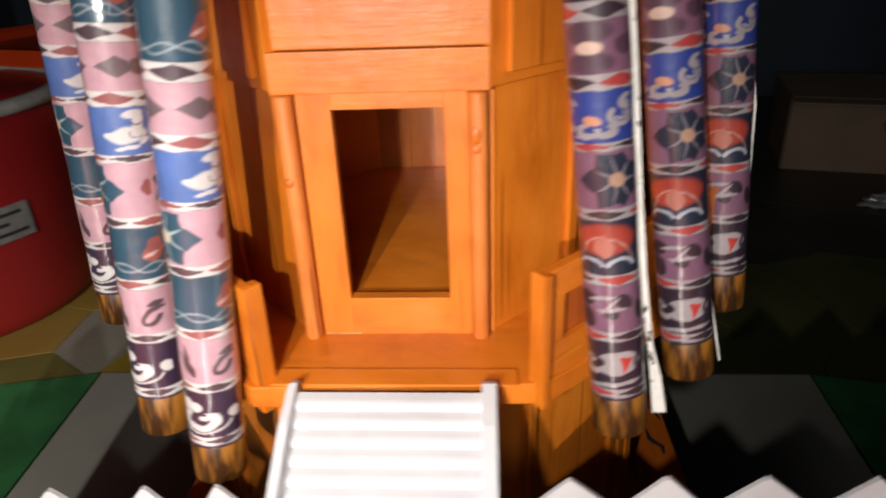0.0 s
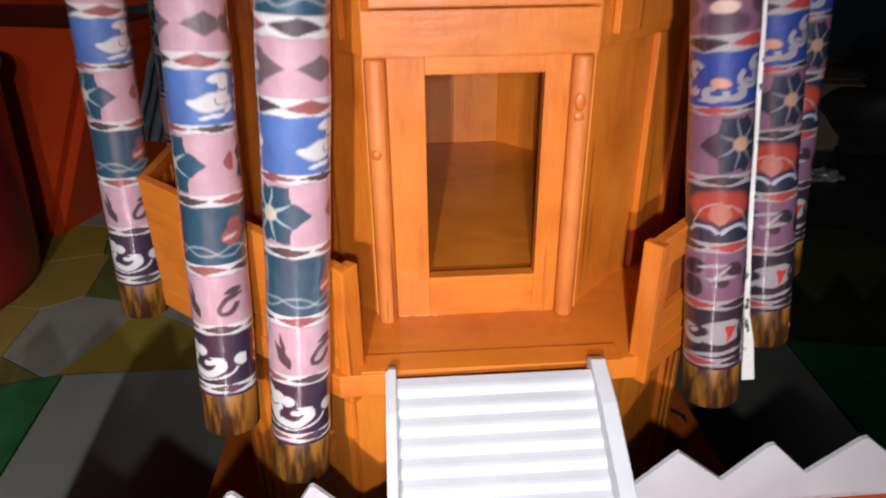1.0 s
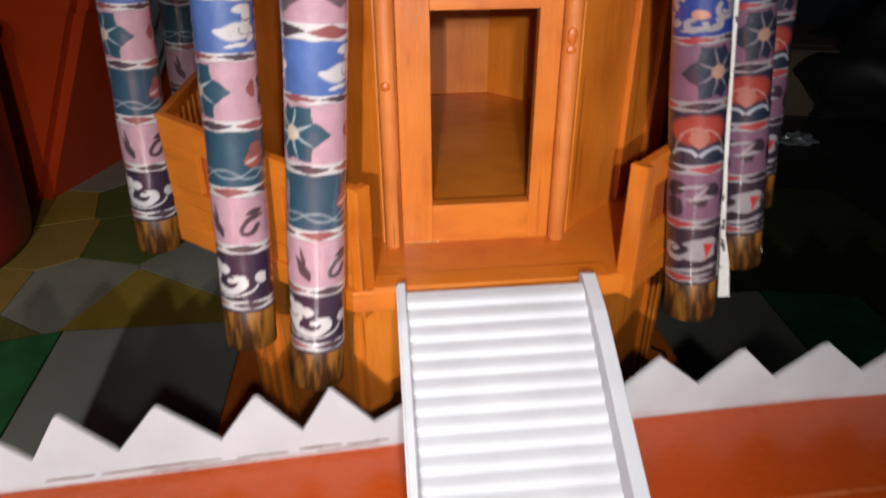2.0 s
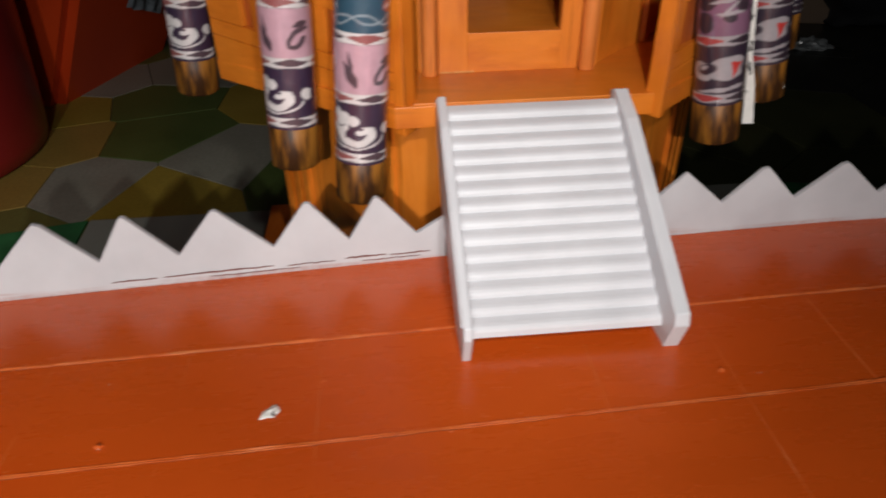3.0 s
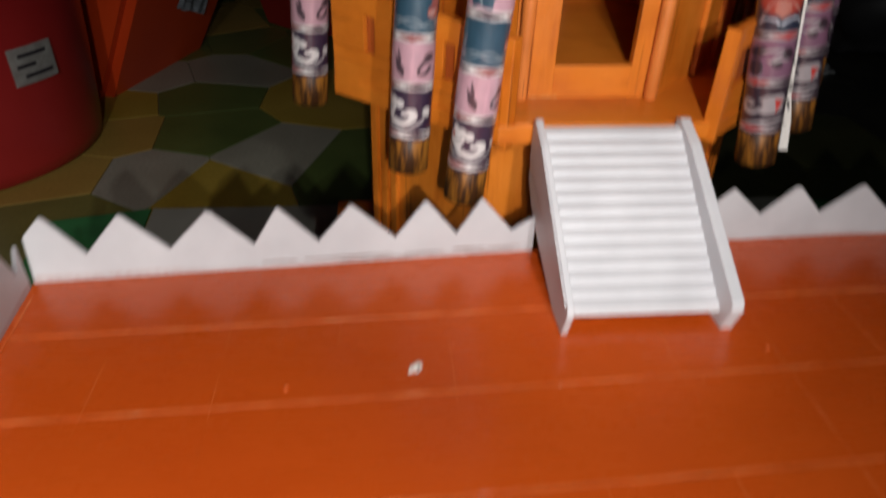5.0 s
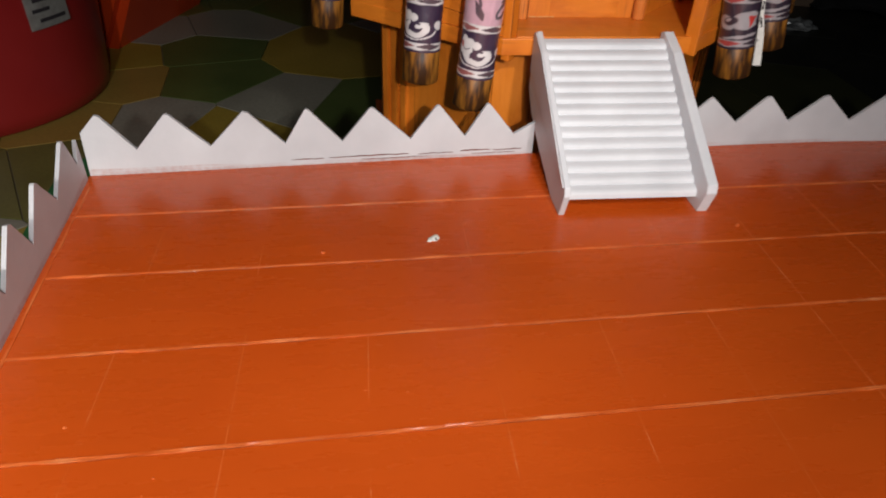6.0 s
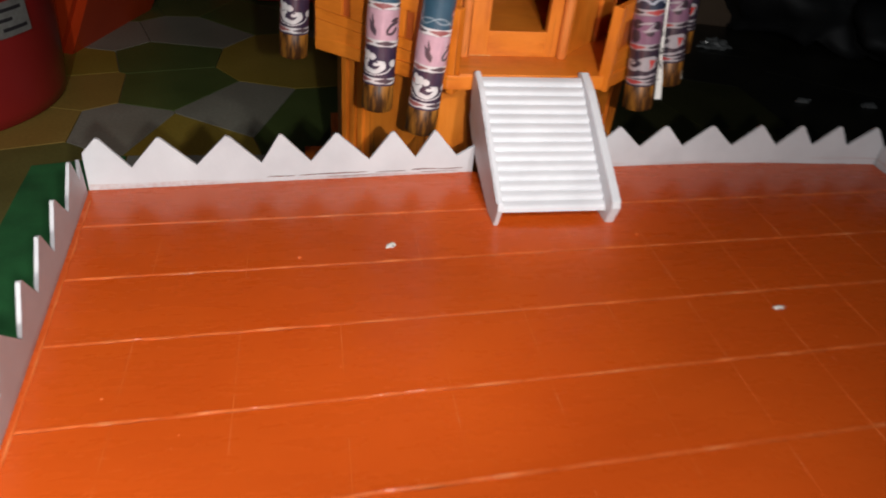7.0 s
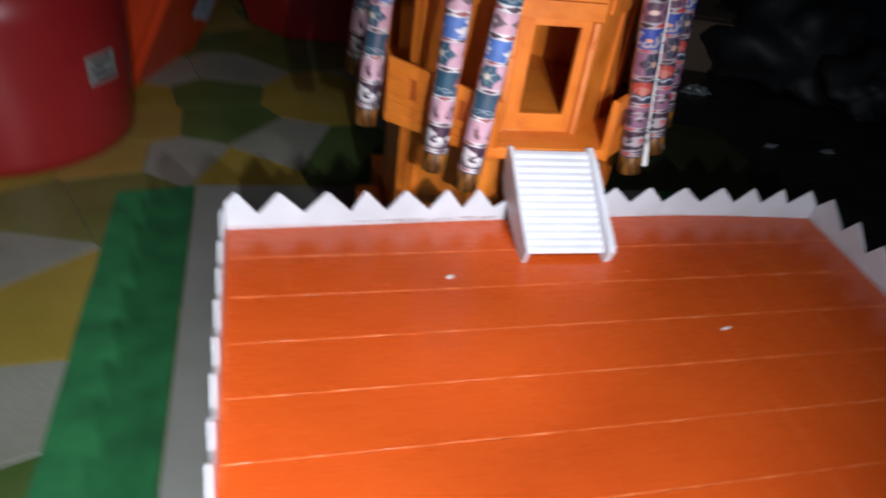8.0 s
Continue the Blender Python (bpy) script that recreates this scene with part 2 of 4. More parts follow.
def prism(poly, z0, z1, bevel=0.0, bm=None):
    """A solid over a plan polygon; z0 and z1 may be numbers or one height a corner."""
    bm = bm or bmesh.new()
    k = len(poly)
    lo = z0 if isinstance(z0, (list, tuple)) else [z0] * k
    hi = z1 if isinstance(z1, (list, tuple)) else [z1] * k
    a = [bm.verts.new((x, y, z)) for (x, y), z in zip(poly, lo)]
    c = [bm.verts.new((x, y, z)) for (x, y), z in zip(poly, hi)]
    bm.faces.new(a[::-1])
    bm.faces.new(c)
    edges = set()
    for i in range(k):
        f = bm.faces.new((a[i], a[(i + 1) % k], c[(i + 1) % k], c[i]))
        edges.update(f.edges)
    if bevel:
        bmesh.ops.bevel(bm, geom=list(edges), offset=bevel, segments=2, affect="EDGES", profile=0.6)
    return bm


def box(x0, x1, y0, y1, z0, z1, bevel=0.0, bm=None):
    return prism([(x0, y0), (x1, y0), (x1, y1), (x0, y1)], z0, z1, bevel, bm)


def board(p, q, z0, z1, thick, bevel=0.0006, out=0.0, bm=None):
    """An upright board from plan point p to q; its face stands `out` to the right of the way p to q, its back `thick` to the left of that.
    z0 and z1: heights at p and q, or one number."""
    d = Vector((q[0] - p[0], q[1] - p[1])).normalized()
    r = Vector((d.y, -d.x))
    pts = [Vector(p) + r * out, Vector(q) + r * out, Vector(q) + r * (out - thick), Vector(p) + r * (out - thick)]
    za = z0 if isinstance(z0, tuple) else (z0, z0)
    zb = z1 if isinstance(z1, tuple) else (z1, z1)
    return prism([tuple(v) for v in pts], [za[0], za[1], za[1], za[0]], [zb[0], zb[1], zb[1], zb[0]], bevel, bm)


def lerp(p, q, f):
    return (p[0] + (q[0] - p[0]) * f, p[1] + (q[1] - p[1]) * f)


def rod(x, y, z0, z1, r, seg=20, bm=None):
    bm = bm or bmesh.new()
    rings = []
    for z, k in ((z0, 0.9), (z0 + 0.0012, 1), (z1 - 0.0012, 1), (z1, 0.9)):
        rings.append([bm.verts.new((x + r * k * math.cos(a), y + r * k * math.sin(a), z)) for a in (2 * math.pi * i / seg for i in range(seg))])
    for a, c in zip(rings, rings[1:]):
        for i in range(seg):
            bm.faces.new((a[i], a[(i + 1) % seg], c[(i + 1) % seg], c[i]))
    bm.faces.new(rings[0][::-1])
    bm.faces.new(rings[-1])
    return bm


def empty(name, x, y, z, label, category, group=""):
    ob = new(name)
    ob.location = (x, y, z)
    return tagged(ob, label, category, group)


def settle(ob, parent):
    """Hang ob under an empty without moving it."""
    ob.parent = parent
    ob.matrix_parent_inverse = Matrix.Translation(parent.location).inverted()
    return ob


# ---- room ----
RX0, RX1, RY0, RY1, TOP = -1.7, 2.1, -2.2, 2.35, 2.1
room = [("wall_north", RX0 - 0.1, RX1 + 0.1, RY1, RY1 + 0.1), ("wall_south", RX0 - 0.1, RX1 + 0.1, RY0 - 0.1, RY0), ("wall_east", RX1, RX1 + 0.1, RY0, RY1), ("wall_west", RX0 - 0.1, RX0, RY0, RY1)]
for name, x0, x1, y0, y1 in room:
    if name == "wall_south":
        continue
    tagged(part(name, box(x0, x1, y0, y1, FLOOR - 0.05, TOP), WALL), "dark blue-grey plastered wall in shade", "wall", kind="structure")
# the unseen wall behind has an added opening for the fill lamp
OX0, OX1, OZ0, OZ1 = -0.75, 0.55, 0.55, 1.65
bm = box(RX0 - 0.1, OX0, RY0 - 0.1, RY0, FLOOR - 0.05, TOP)
for x0, x1, z0, z1 in ((OX1, RX1 + 0.1, FLOOR - 0.05, TOP), (OX0, OX1, FLOOR - 0.05, OZ0), (OX0, OX1, OZ1, TOP)):
    box(x0, x1, RY0 - 0.1, RY0, z0, z1, 0.0, bm)
tagged(part("wall_south", bm, WALL), "dark blue-grey plastered wall with an added opening", "wall", kind="structure")
# invented soft light from behind that lifts the dark parts
fill_data = bpy.data.lights.new("fill_light", "AREA")
fill_data.shape, fill_data.size, fill_data.size_y = "RECTANGLE", OX1 - OX0, OZ1 - OZ0
fill_data.energy, fill_data.color = 11.0, (0.86, 0.93, 1.0)
fill_lamp = new("fill_light", fill_data)
fill_lamp.matrix_world = look(((OX0 + OX1) / 2, RY0 - 0.05, (OZ0 + OZ1) / 2), ((OX0 + OX1) / 2, RY0 + 1.0, (OZ0 + OZ1) / 2))
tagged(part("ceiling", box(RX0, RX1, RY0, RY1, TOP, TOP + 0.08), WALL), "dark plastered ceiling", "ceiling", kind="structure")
floor = tagged(part("floor", box(RX0, RX1, RY0, RY1, FLOOR - 0.06, FLOOR - 0.004), GROUT), "crazy-paved floor of green, yellow and grey stone", "floor", kind="structure")

# grey mat with green strips under the stage
tagged(part("floor_mat", prism([(-0.464, -0.75), (0.44, -0.75), (0.515, 0.632), (-0.541, 0.632)], FLOOR, FLOOR + 0.003, 0.0008), GREY_MAT), "flat grey mat lying on the stone floor", "mat")
def felt(outer, inner):
    """A strip of felt with a hand-cut, slightly wavy outer edge; outer and inner: the ends of its two long edges, front to back."""
    steps = 40
    edge = [lerp(outer[0], outer[1], i / steps) for i in range(steps + 1)]
    edge = [(x + 0.0035 * noise.noise((x * 3, y * 7, 2.0)) + 0.0015 * noise.noise((x, y * 30, 6.0)), y) for x, y in edge]
    poly = edge + [inner[1], inner[0]]
    if outer[0][0] < inner[0][0]:
        poly = poly[::-1]
    return tagged(part("felt_strip", prism(poly, FLOOR, FLOOR + 0.004), GREEN_MAT), "deep green felt strip lying beside a grey mat", "mat", "felt strips")


felt([(-0.611, -0.75), (-0.6875, 0.598)], [(-0.4665, -0.75), (-0.5435, 0.630)])
felt([(0.587, -0.75), (0.660, 0.600)], [(0.4425, -0.75), (0.5175, 0.630)])

# ---- stage: a tiled table top with a zigzag border ----
SHEAR = 0.036


def edge_x(y, side):
    """The stage's side edges, which draw in a little towards the front."""
    return -0.4185 + (0.085 - y) * 0.060 if side < 0 else 0.4265 - (0.085 - y) * 0.055


BACK = [(0.4257, 0.0985), (0.245, 0.1066), (0.0585, 0.0990), (-0.0565, 0.0935), (-0.4185, 0.0685)]  # the bowed back edge of the top


stage = empty("display_table", 0, -0.2, FLOOR, "low table with a glossy red-orange tiled top", "table")
FRONT = -0.70
plan = [(edge_x(FRONT, -1), FRONT), (edge_x(FRONT, 1), FRONT)] + BACK
settle(part("tabletop", prism(plan, -0.020, -0.0016, 0.0008), JOINT), stage)
for x in (-0.30, 0.30):
    for y in (-0.62, 0.02):
        settle(part("table_leg", box(x - 0.02, x + 0.02, y - 0.02, y + 0.02, FLOOR + 0.003, -0.02, 0.002), ORANGE_DEEP), stage)


def clip(poly, a, c, d):
    """The part of a convex polygon where a*x + c*y <= d."""
    out = []
    for i, p in enumerate(poly):
        q = poly[(i + 1) % len(poly)]
        fp, fq = a * p[0] + c * p[1] - d, a * q[0] + c * q[1] - d
        if fp <= 0:
            out.append(p)
        if fp * fq < 0:
            t = fp / (fp - fq)
            out.append((p[0] + (q[0] - p[0]) * t, p[1] + (q[1] - p[1]) * t))
    return out


def slab(poly, z0, z1, gap, chamfer):
    """A paving piece: shrunk by the joint's half width, with a chamfered rim."""
    cx, cy = sum(p[0] for p in poly) / len(poly), sum(p[1] for p in poly) / len(poly)

    def inset(k):
        out = poly
        for i, p in enumerate(poly):
            q = poly[(i + 1) % len(poly)]
            nx, ny = q[1] - p[1], p[0] - q[0]
            ln = math.hypot(nx, ny)
            if ln < 1e-6:
                continue
            nx, ny = nx / ln, ny / ln
            out = clip(out, nx, ny, nx * p[0] + ny * p[1] - k)
        return out

    low, high = inset(gap), inset(gap + chamfer)
    if len(low) < 3 or len(low) != len(high):
        high = [(cx + (x - cx) * 0.985, cy + (y - cy) * 0.985) for x, y in low]
    if len(low) < 3:
        return None
    bm = bmesh.new()
    r = [[bm.verts.new((x, y, z)) for x, y in pts] for pts, z in ((low, z0), (low, z1 - chamfer), (high, z1))]
    for a, c in zip(r, r[1:]):
        for i in range(len(a)):
            bm.faces.new((a[i], a[(i + 1) % len(a)], c[(i + 1) % len(a)], c[i]))
    bm.faces.new(r[-1])
    return bm


# ---- zigzag border ----
def zigzag(start, end, peaks, valleys, base, thick, label, bow=0.0, lean=0.0):
    """A white border of pointed pickets butted side by side. start and end: plan points; peaks and valleys: (metres along, height); bow: how far its middle stands back; lean: how far the tips at its start lean back."""
    span = math.hypot(end[0] - start[0], end[1] - start[1])
    d = Vector((end[0] - start[0], end[1] - start[1]))
    d.normalize()
    r = Vector((d.y, -d.x))
    top = sorted(peaks + valleys)
    bm = bmesh.new()
    ring = [[bm.verts.new((start[0] + d.x * s + r.x * off, start[1] + d.y * s + r.y * off, z)) for off, z in ((-bend, base), (-bend - tip, h), (-thick - bend - tip, h), (-thick - bend, base))] for s, h, bend, tip in ((s, h, 4 * bow * s / span * (1 - s / span), lean * h / 0.046 * (1 - s / span)) for s, h in top)]
    for a, c in zip(ring, ring[1:]):
        for i in range(4):
            j = (i + 1) % 4
            bm.faces.new((a[i], c[i], c[j], a[j]))
    bm.faces.new(ring[0])
    bm.faces.new(ring[-1][::-1])
    border = tagged(part("zigzag_border", bm, WHITE_FENCE), label, "fence", "zigzag border")
    return border


def listed(offset, tops, lows, high, low, lean=0.0):
    """Pickets at given places along; each tip is a small blunt edge."""
    pk = [(x - offset + dx, high + random.uniform(-0.0008, 0.0008) - dz) for x in tops for dx, dz in ((-0.0016, lean), (0.0004, 0.0), (0.0022, 0.0006))]
    return pk, [(x - offset, low + random.uniform(-0.0006, 0.0006)) for x in lows]


left_start, left_end = (-0.4175, 0.0682), (-0.0565, 0.0925)
pk, vl = listed(-0.4175, [-0.4037, -0.3535, -0.2943, -0.2467, -0.1954, -0.1415, -0.0990], [-0.3791, -0.3233, -0.2655, -0.2198, -0.1638, -0.1177, -0.0754], 0.0463, 0.0190)
left_border = zigzag(left_start, left_end, pk, vl + [(0.0, 0.034), (0.360, 0.030)], -0.0015, 0.0028, "white zigzag-cut foam board along the back edge of the tiled top", 0.0, 0.0075)
right_start, right_end = (0.0585, 0.0975), (0.428, 0.0976)
pk, vl = listed(0.0585, [0.0982, 0.1520, 0.2070, 0.2660, 0.3160, 0.3630, 0.4090], [0.0720, 0.1270, 0.1780, 0.2380, 0.2930, 0.3380, 0.3810], 0.0456, 0.0215, 0.0012)
zigzag(right_start, right_end, pk, vl + [(0.0, 0.030), (0.369, 0.0240)], -0.0015, 0.0028, "white zigzag-cut foam board with leaning teeth along the back edge", 0.0068)
sl = (edge_x(0.068, -1), 0.0655), (edge_x(FRONT, -1), FRONT + 0.02)
side_tips = [0.038, -0.020, -0.067, -0.117, -0.168, -0.215, -0.264, -0.306] + [-0.306 - 0.0486 * i for i in range(1, 8)]
side_lows = [0.003, -0.049, -0.098, -0.143, -0.192, -0.242, -0.285] + [-0.285 - 0.0486 * i for i in range(1, 8)]
pk, vl = listed(FRONT + 0.02, side_tips, side_lows, 0.0455, 0.0190)
side_border = zigzag(sl[1], sl[0], pk, vl + [(0.0, 0.030), (0.733, 0.0185), (0.744, 0.034)], -0.0015, 0.0028, "white zigzag-cut foam board along a side of the tiled top")
sr = (edge_x(0.095, 1), 0.0965), (edge_x(FRONT, 1), FRONT + 0.02)
side_tips = [0.073, 0.013, -0.042, -0.095] + [-0.095 - 0.0535 * i for i in range(1, 11)]
side_lows = [0.033, -0.021, -0.070] + [-0.070 - 0.0520 * i for i in range(1, 11)]
pk, vl = listed(-0.0965, [-y for y in side_tips], [-y for y in side_lows], 0.0470, 0.0200)
zigzag(sr[0], sr[1], pk, vl + [(0.0, 0.022), (0.7765, 0.040)], -0.0015, 0.0028, "white zigzag-cut foam board along a side of the tiled top")

# dark paint streaks along the foot of the back border, in short strokes
for x0, x1, z, h in ((-0.262, -0.236, 0.0052, 0.0009), (-0.232, -0.166, 0.0056, 0.0011), (-0.158, -0.128, 0.0050, 0.0007), (-0.122, -0.096, 0.0060, 0.0012), (-0.094, -0.068, 0.0054, 0.0010), (-0.205, -0.150, 0.0026, 0.0006), (-0.112, -0.074, 0.0028, 0.0006)):
    bm = bmesh.new()
    rows = []
    for i in range(13):
        f = i / 12
        x = x0 + (x1 - x0) * f
        y = left_start[1] + (left_end[1] - left_start[1]) * (x - left_start[0]) / (left_end[0] - left_start[0])
        half = h * (0.15 + math.sin(math.pi * f) ** 0.5 * random.uniform(0.35, 1.0)) * 0.5
        mid = z + random.uniform(-0.0003, 0.0003)
        rows.append([bm.verts.new((x, y - out + 0.0011, mid + side * half)) for side, out in ((-1, 0.0010), (-0.6, 0.0016), (0.6, 0.0016), (1, 0.0010))])
    for p, q in zip(rows, rows[1:]):
        for i in range(3):
            bm.faces.new((p[i], q[i], q[i + 1], p[i + 1]))
    part("paint_streak", bm, STREAK, left_border, "dark red-brown paint streak")
# a thin lip of paint and glue along the foot of the side border; its pink also stands in for the border's reflection
bm = bmesh.new()
rows = []
for i in range(61):
    y = 0.050 - 0.68 * i / 60
    x = edge_x(y, -1) + 0.0042 + random.uniform(-0.0003, 0.0003)
    w = 0.0005 + 0.0006 * random.random()
    rows.append([bm.verts.new((x + dx * w, y, z)) for dx, z in ((-1.2, -0.0004), (-0.9, 0.0007), (0.8, 0.0006), (1.1, -0.0004))])
for p, q in zip(rows, rows[1:]):
    for i in range(3):
        bm.faces.new((p[i], p[i + 1], q[i + 1], q[i]))
part("glued_lip", bm, JOINT, side_border, "thin pinkish lip of paint and glue, doubling as the border's reflection")

# ---- white stairs ----
stairs = empty("model_stairs", 0, 0, 0, "white painted model staircase with fourteen thin steps leaning on the house", "stairs")
SX0, SX1, STEPS = -0.0590, 0.0580, 14
for x0, thick in ((SX0, 0.0045), (SX1 - 0.0082, 0.0082)):
    side = [(-0.0060, 0.0), (0.0180, 0.0), (0.070, 0.016), (0.108, 0.030), (0.1265, 0.046), (0.1268, 0.0945), (0.121, 0.0968), (0.096, 0.0880), (-0.0110, 0.0265), (-0.0130, 0.0200)]
    bm = bmesh.new()
    a = [bm.verts.new((x0, y, z)) for y, z in side]
    c = [bm.verts.new((x0 + thick, y, z)) for y, z in side]
    bm.faces.new(a)
    bm.faces.new(c[::-1])
    for i in range(len(side)):
        j = (i + 1) % len(side)
        bm.faces.new((a[i], c[i], c[j], a[j]))
    bmesh.ops.bevel(bm, geom=list(bm.edges), offset=0.0005, segments=1, affect="EDGES")
    stringer = settle(part("stringer", bm, WHITE), stairs)
    if x0 == SX0:
        # a second thin strip is glued along the outer side
        strip = [(-0.0085, 0.0255), (0.004, 0.0275), (0.1255, 0.0620), (0.1255, 0.0935), (0.1205, 0.0955), (0.0960, 0.0870)]
        bm = bmesh.new()
        a = [bm.verts.new((x0 - 0.0009, y, z)) for y, z in strip]
        c = [bm.verts.new((x0 + 0.0002, y, z)) for y, z in strip]
        bm.faces.new(a)
        bm.faces.new(c[::-1])
        for i in range(len(strip)):
            j = (i + 1) % len(strip)
            bm.faces.new((a[i], c[i], c[j], a[j]))
        part("facing_strip", bm, WHITE, stringer)
for i in range(STEPS):
    f0, f1 = i / STEPS, (i + 1) / STEPS
    y0, z0 = 0.0010 + 0.1180 * f0, 0.0095 + 0.0800 * f0
    y1, z1 = 0.0010 + 0.1180 * f1, 0.0095 + 0.0800 * f1
    bm = bmesh.new()
    prof = [(y0 - 0.0002, z0), (y0 + 0.0004, z1 - 0.0026), (y0 + 0.0011, z1 - 0.0012), (y0 + 0.0024, z1 - 0.0002), (y0 + 0.0042, z1 + 0.0005), (y1 + 0.0008, z1 + 0.0016), (y1 + 0.0008, z1 - 0.0020), (y0 + 0.0042, z1 - 0.0020), (y0 + 0.0042, z0)]
    a = [bm.verts.new((SX0 + 0.0043, y, z)) for y, z in prof]
    c = [bm.verts.new((SX1 - 0.0080, y, z)) for y, z in prof]
    bm.faces.new(a)
    bm.faces.new(c[::-1])
    for k in range(len(prof)):
        j = (k + 1) % len(prof)
        bm.faces.new((a[k], c[k], c[j], a[j]))
    settle(part("step", bm, WHITE), stairs)

# ---- model house ----
HX = -0.004
house = empty("model_house", HX, 0.355, FLOOR, "orange varnished wooden model house of eight sides on a pedestal", "model house")
FZ = 0.0885


def H(ob):
    return settle(ob, house)


def octagon(front, half, side, deep0, deep1, back):
    """Plan of an eight-sided body: front half width, half width, and the y of its four breaks."""
    return [(HX - half, front), (HX + half, front), (HX + side, deep0), (HX + side, deep1), (HX + half, back), (HX - half, back), (HX - side, deep1), (HX - side, deep0)]


# plinth in three tiers, and the shaft between plinth and floor
H(part("plinth", box(-0.230, 0.236, 0.236, 0.425, FLOOR + 0.003, -0.145, 0.0015), ORANGE_DEEP, label="knotty orange wooden plinth"))
# a long dark split with splintered rims runs along one end of the plinth
for pts, half in (([(0.226, 0.403), (0.229, 0.392), (0.2325, 0.380)], 0.0016), ([(0.2145, 0.366), (0.2150, 0.352), (0.2195, 0.345), (0.2250, 0.340), (0.2245, 0.329)], 0.0024)):
    bm = bmesh.new()
    rows = []
    for i, (x, y) in enumerate(pts):
        w = half * (0.35 if i in (0, len(pts) - 1) else 1.0)
        rows.append([bm.verts.new((x + dx * w, y + dy * w, z)) for dx, dy, z in ((-1, -0.5, -0.1452), (-0.8, -0.4, -0.1444), (0.8, 0.4, -0.1444), (1, 0.5, -0.1452))])
    for p, q in zip(rows, rows[1:]):
        for i in range(3):
            bm.faces.new((p[i], p[i + 1], q[i + 1], q[i]))
    H(part("wood_split", bm, DARKINK, label="dark split in the wood"))
H(part("plinth_step", box(-0.187, 0.190, 0.300, 0.566, FLOOR + 0.003, -0.157, 0.001), ORANGE_DEEP))
H(part("plinth_step", box(-0.170, 0.172, 0.300, 0.495, -0.157, -0.087, 0.001), ORANGE_DEEP))
shaft = octagon(0.170, 0.078, 0.176, 0.272, 0.440, 0.500)
H(part("shaft", prism(shaft, -0.145, 0.074, 0.001), ORANGE))
for p, q in ((shaft[7], shaft[0]), (shaft[1], shaft[2])):
    for f in (0.03, 0.12, 0.21, 0.93) if p is shaft[7] else (0.07, 0.79, 0.88, 0.97):
        H(part("shaft_strip", board(lerp(p, q, f - 0.026), lerp(p, q, f + 0.026), -0.1445, 0.0735, 0.006, 0.0008, 0.004), ORANGE))
H(part("front_foot", box(-0.135, 0.135, 0.120, 0.2355, FLOOR + 0.003, -0.1455, 0.001), ORANGE_DEEP))

# floor deck of the house
PL = [(-0.0855, 0.127), (0.0865, 0.132), (0.207, 0.237), (0.207, 0.475), (0.082, 0.585), (-0.090, 0.585), (-0.212, 0.475), (-0.212, 0.235)]
H(part("floor_board", prism(PL, 0.074, FZ, 0.0008), ORANGE_FLAT))
H(part("floor_lip", box(-0.0735, 0.0705, 0.1285, 0.1445, FZ, FZ + 0.0013, 0.0006), ORANGE_FLAT))

# walls
WO = octagon(0.190, 0.062, 0.168, 0.296, 0.425, 0.530)
WZ = 0.2475
for i, (p, q) in enumerate(zip(WO, WO[1:] + WO[:1])):
    if i == 0:
        continue
    H(part("wall_panel", board(p, q, FZ, WZ, 0.006, 0.0005), ORANGE))
# front: jambs, head and sill round an open window, between two dowel pillars
WX0, WX1, Z0, Z1 = HX - 0.0293, HX + 0.0341, 0.1152, 0.2362
FX0, FX1, FY = -0.0530, 0.0436, 0.1842
for x0, x1 in ((WO[0][0], FX0), (FX1, WO[1][0])):
    H(part("wall_panel", box(x0, x1, 0.1875, 0.1935, FZ, WZ, 0.0004), ORANGE))
window = H(part("window_frame", box(FX0, WX0, FY, 0.1925, FZ, WZ, 0.0004), ORANGE, label="orange wooden window frame without glass"))
for nm, a in (("jamb", (WX1, FX1, FZ, WZ)), ("head", (WX0, WX1, Z1, WZ)), ("sill", (WX0, WX1, FZ, Z0))):
    ob = part(nm, box(a[0], a[1], FY, 0.1925, a[2], a[3], 0.0003), ORANGE if nm == "jamb" else ORANGE_FLAT)
    ob.parent = window
bm = bmesh.new()
for i in range(11):
    bmesh.ops.create_icosphere(bm, subdivisions=1, radius=1.0, matrix=Matrix.Translation((FX0 + 0.002 + 0.0021 * i, FY - 0.0002, FZ + 0.0006)) @ Matrix.Diagonal((0.0007 + 0.0006 * random.random(), 0.0007, 0.0005 + 0.0005 * random.random(), 1)))
H(part("glue_bead", bm, GLUE, label="pale dried glue squeezed out below the window frame", smooth=True))
for x in (-0.0590, 0.0492):
    pillar = H(part("pillar", rod(x, 0.1820, FZ, 0.2455, 0.0056), DOWEL, label="round reddish wooden dowel pillar", smooth=True))
    for dz, tall in ((0.222, 0.0055), (0.214, 0.0028)) if x > 0 else ((0.196, 0.0030),):
        bm = bmesh.new()
        bmesh.ops.create_icosphere(bm, subdivisions=2, radius=1.0, matrix=Matrix.Translation((x - 0.0012, 0.1770, dz)) @ Matrix.Diagonal((0.0030, 0.0013, tall, 1)))
        for v in bm.verts:
            v.co.y += 0.0006 * noise.noise(v.co * 500)
        knot = part("knot", bm, ORANGE_DEEP, label="dark knot in the dowel", smooth=True)
        knot.parent, knot.matrix_parent_inverse = pillar, pillar.matrix_world.inverted()
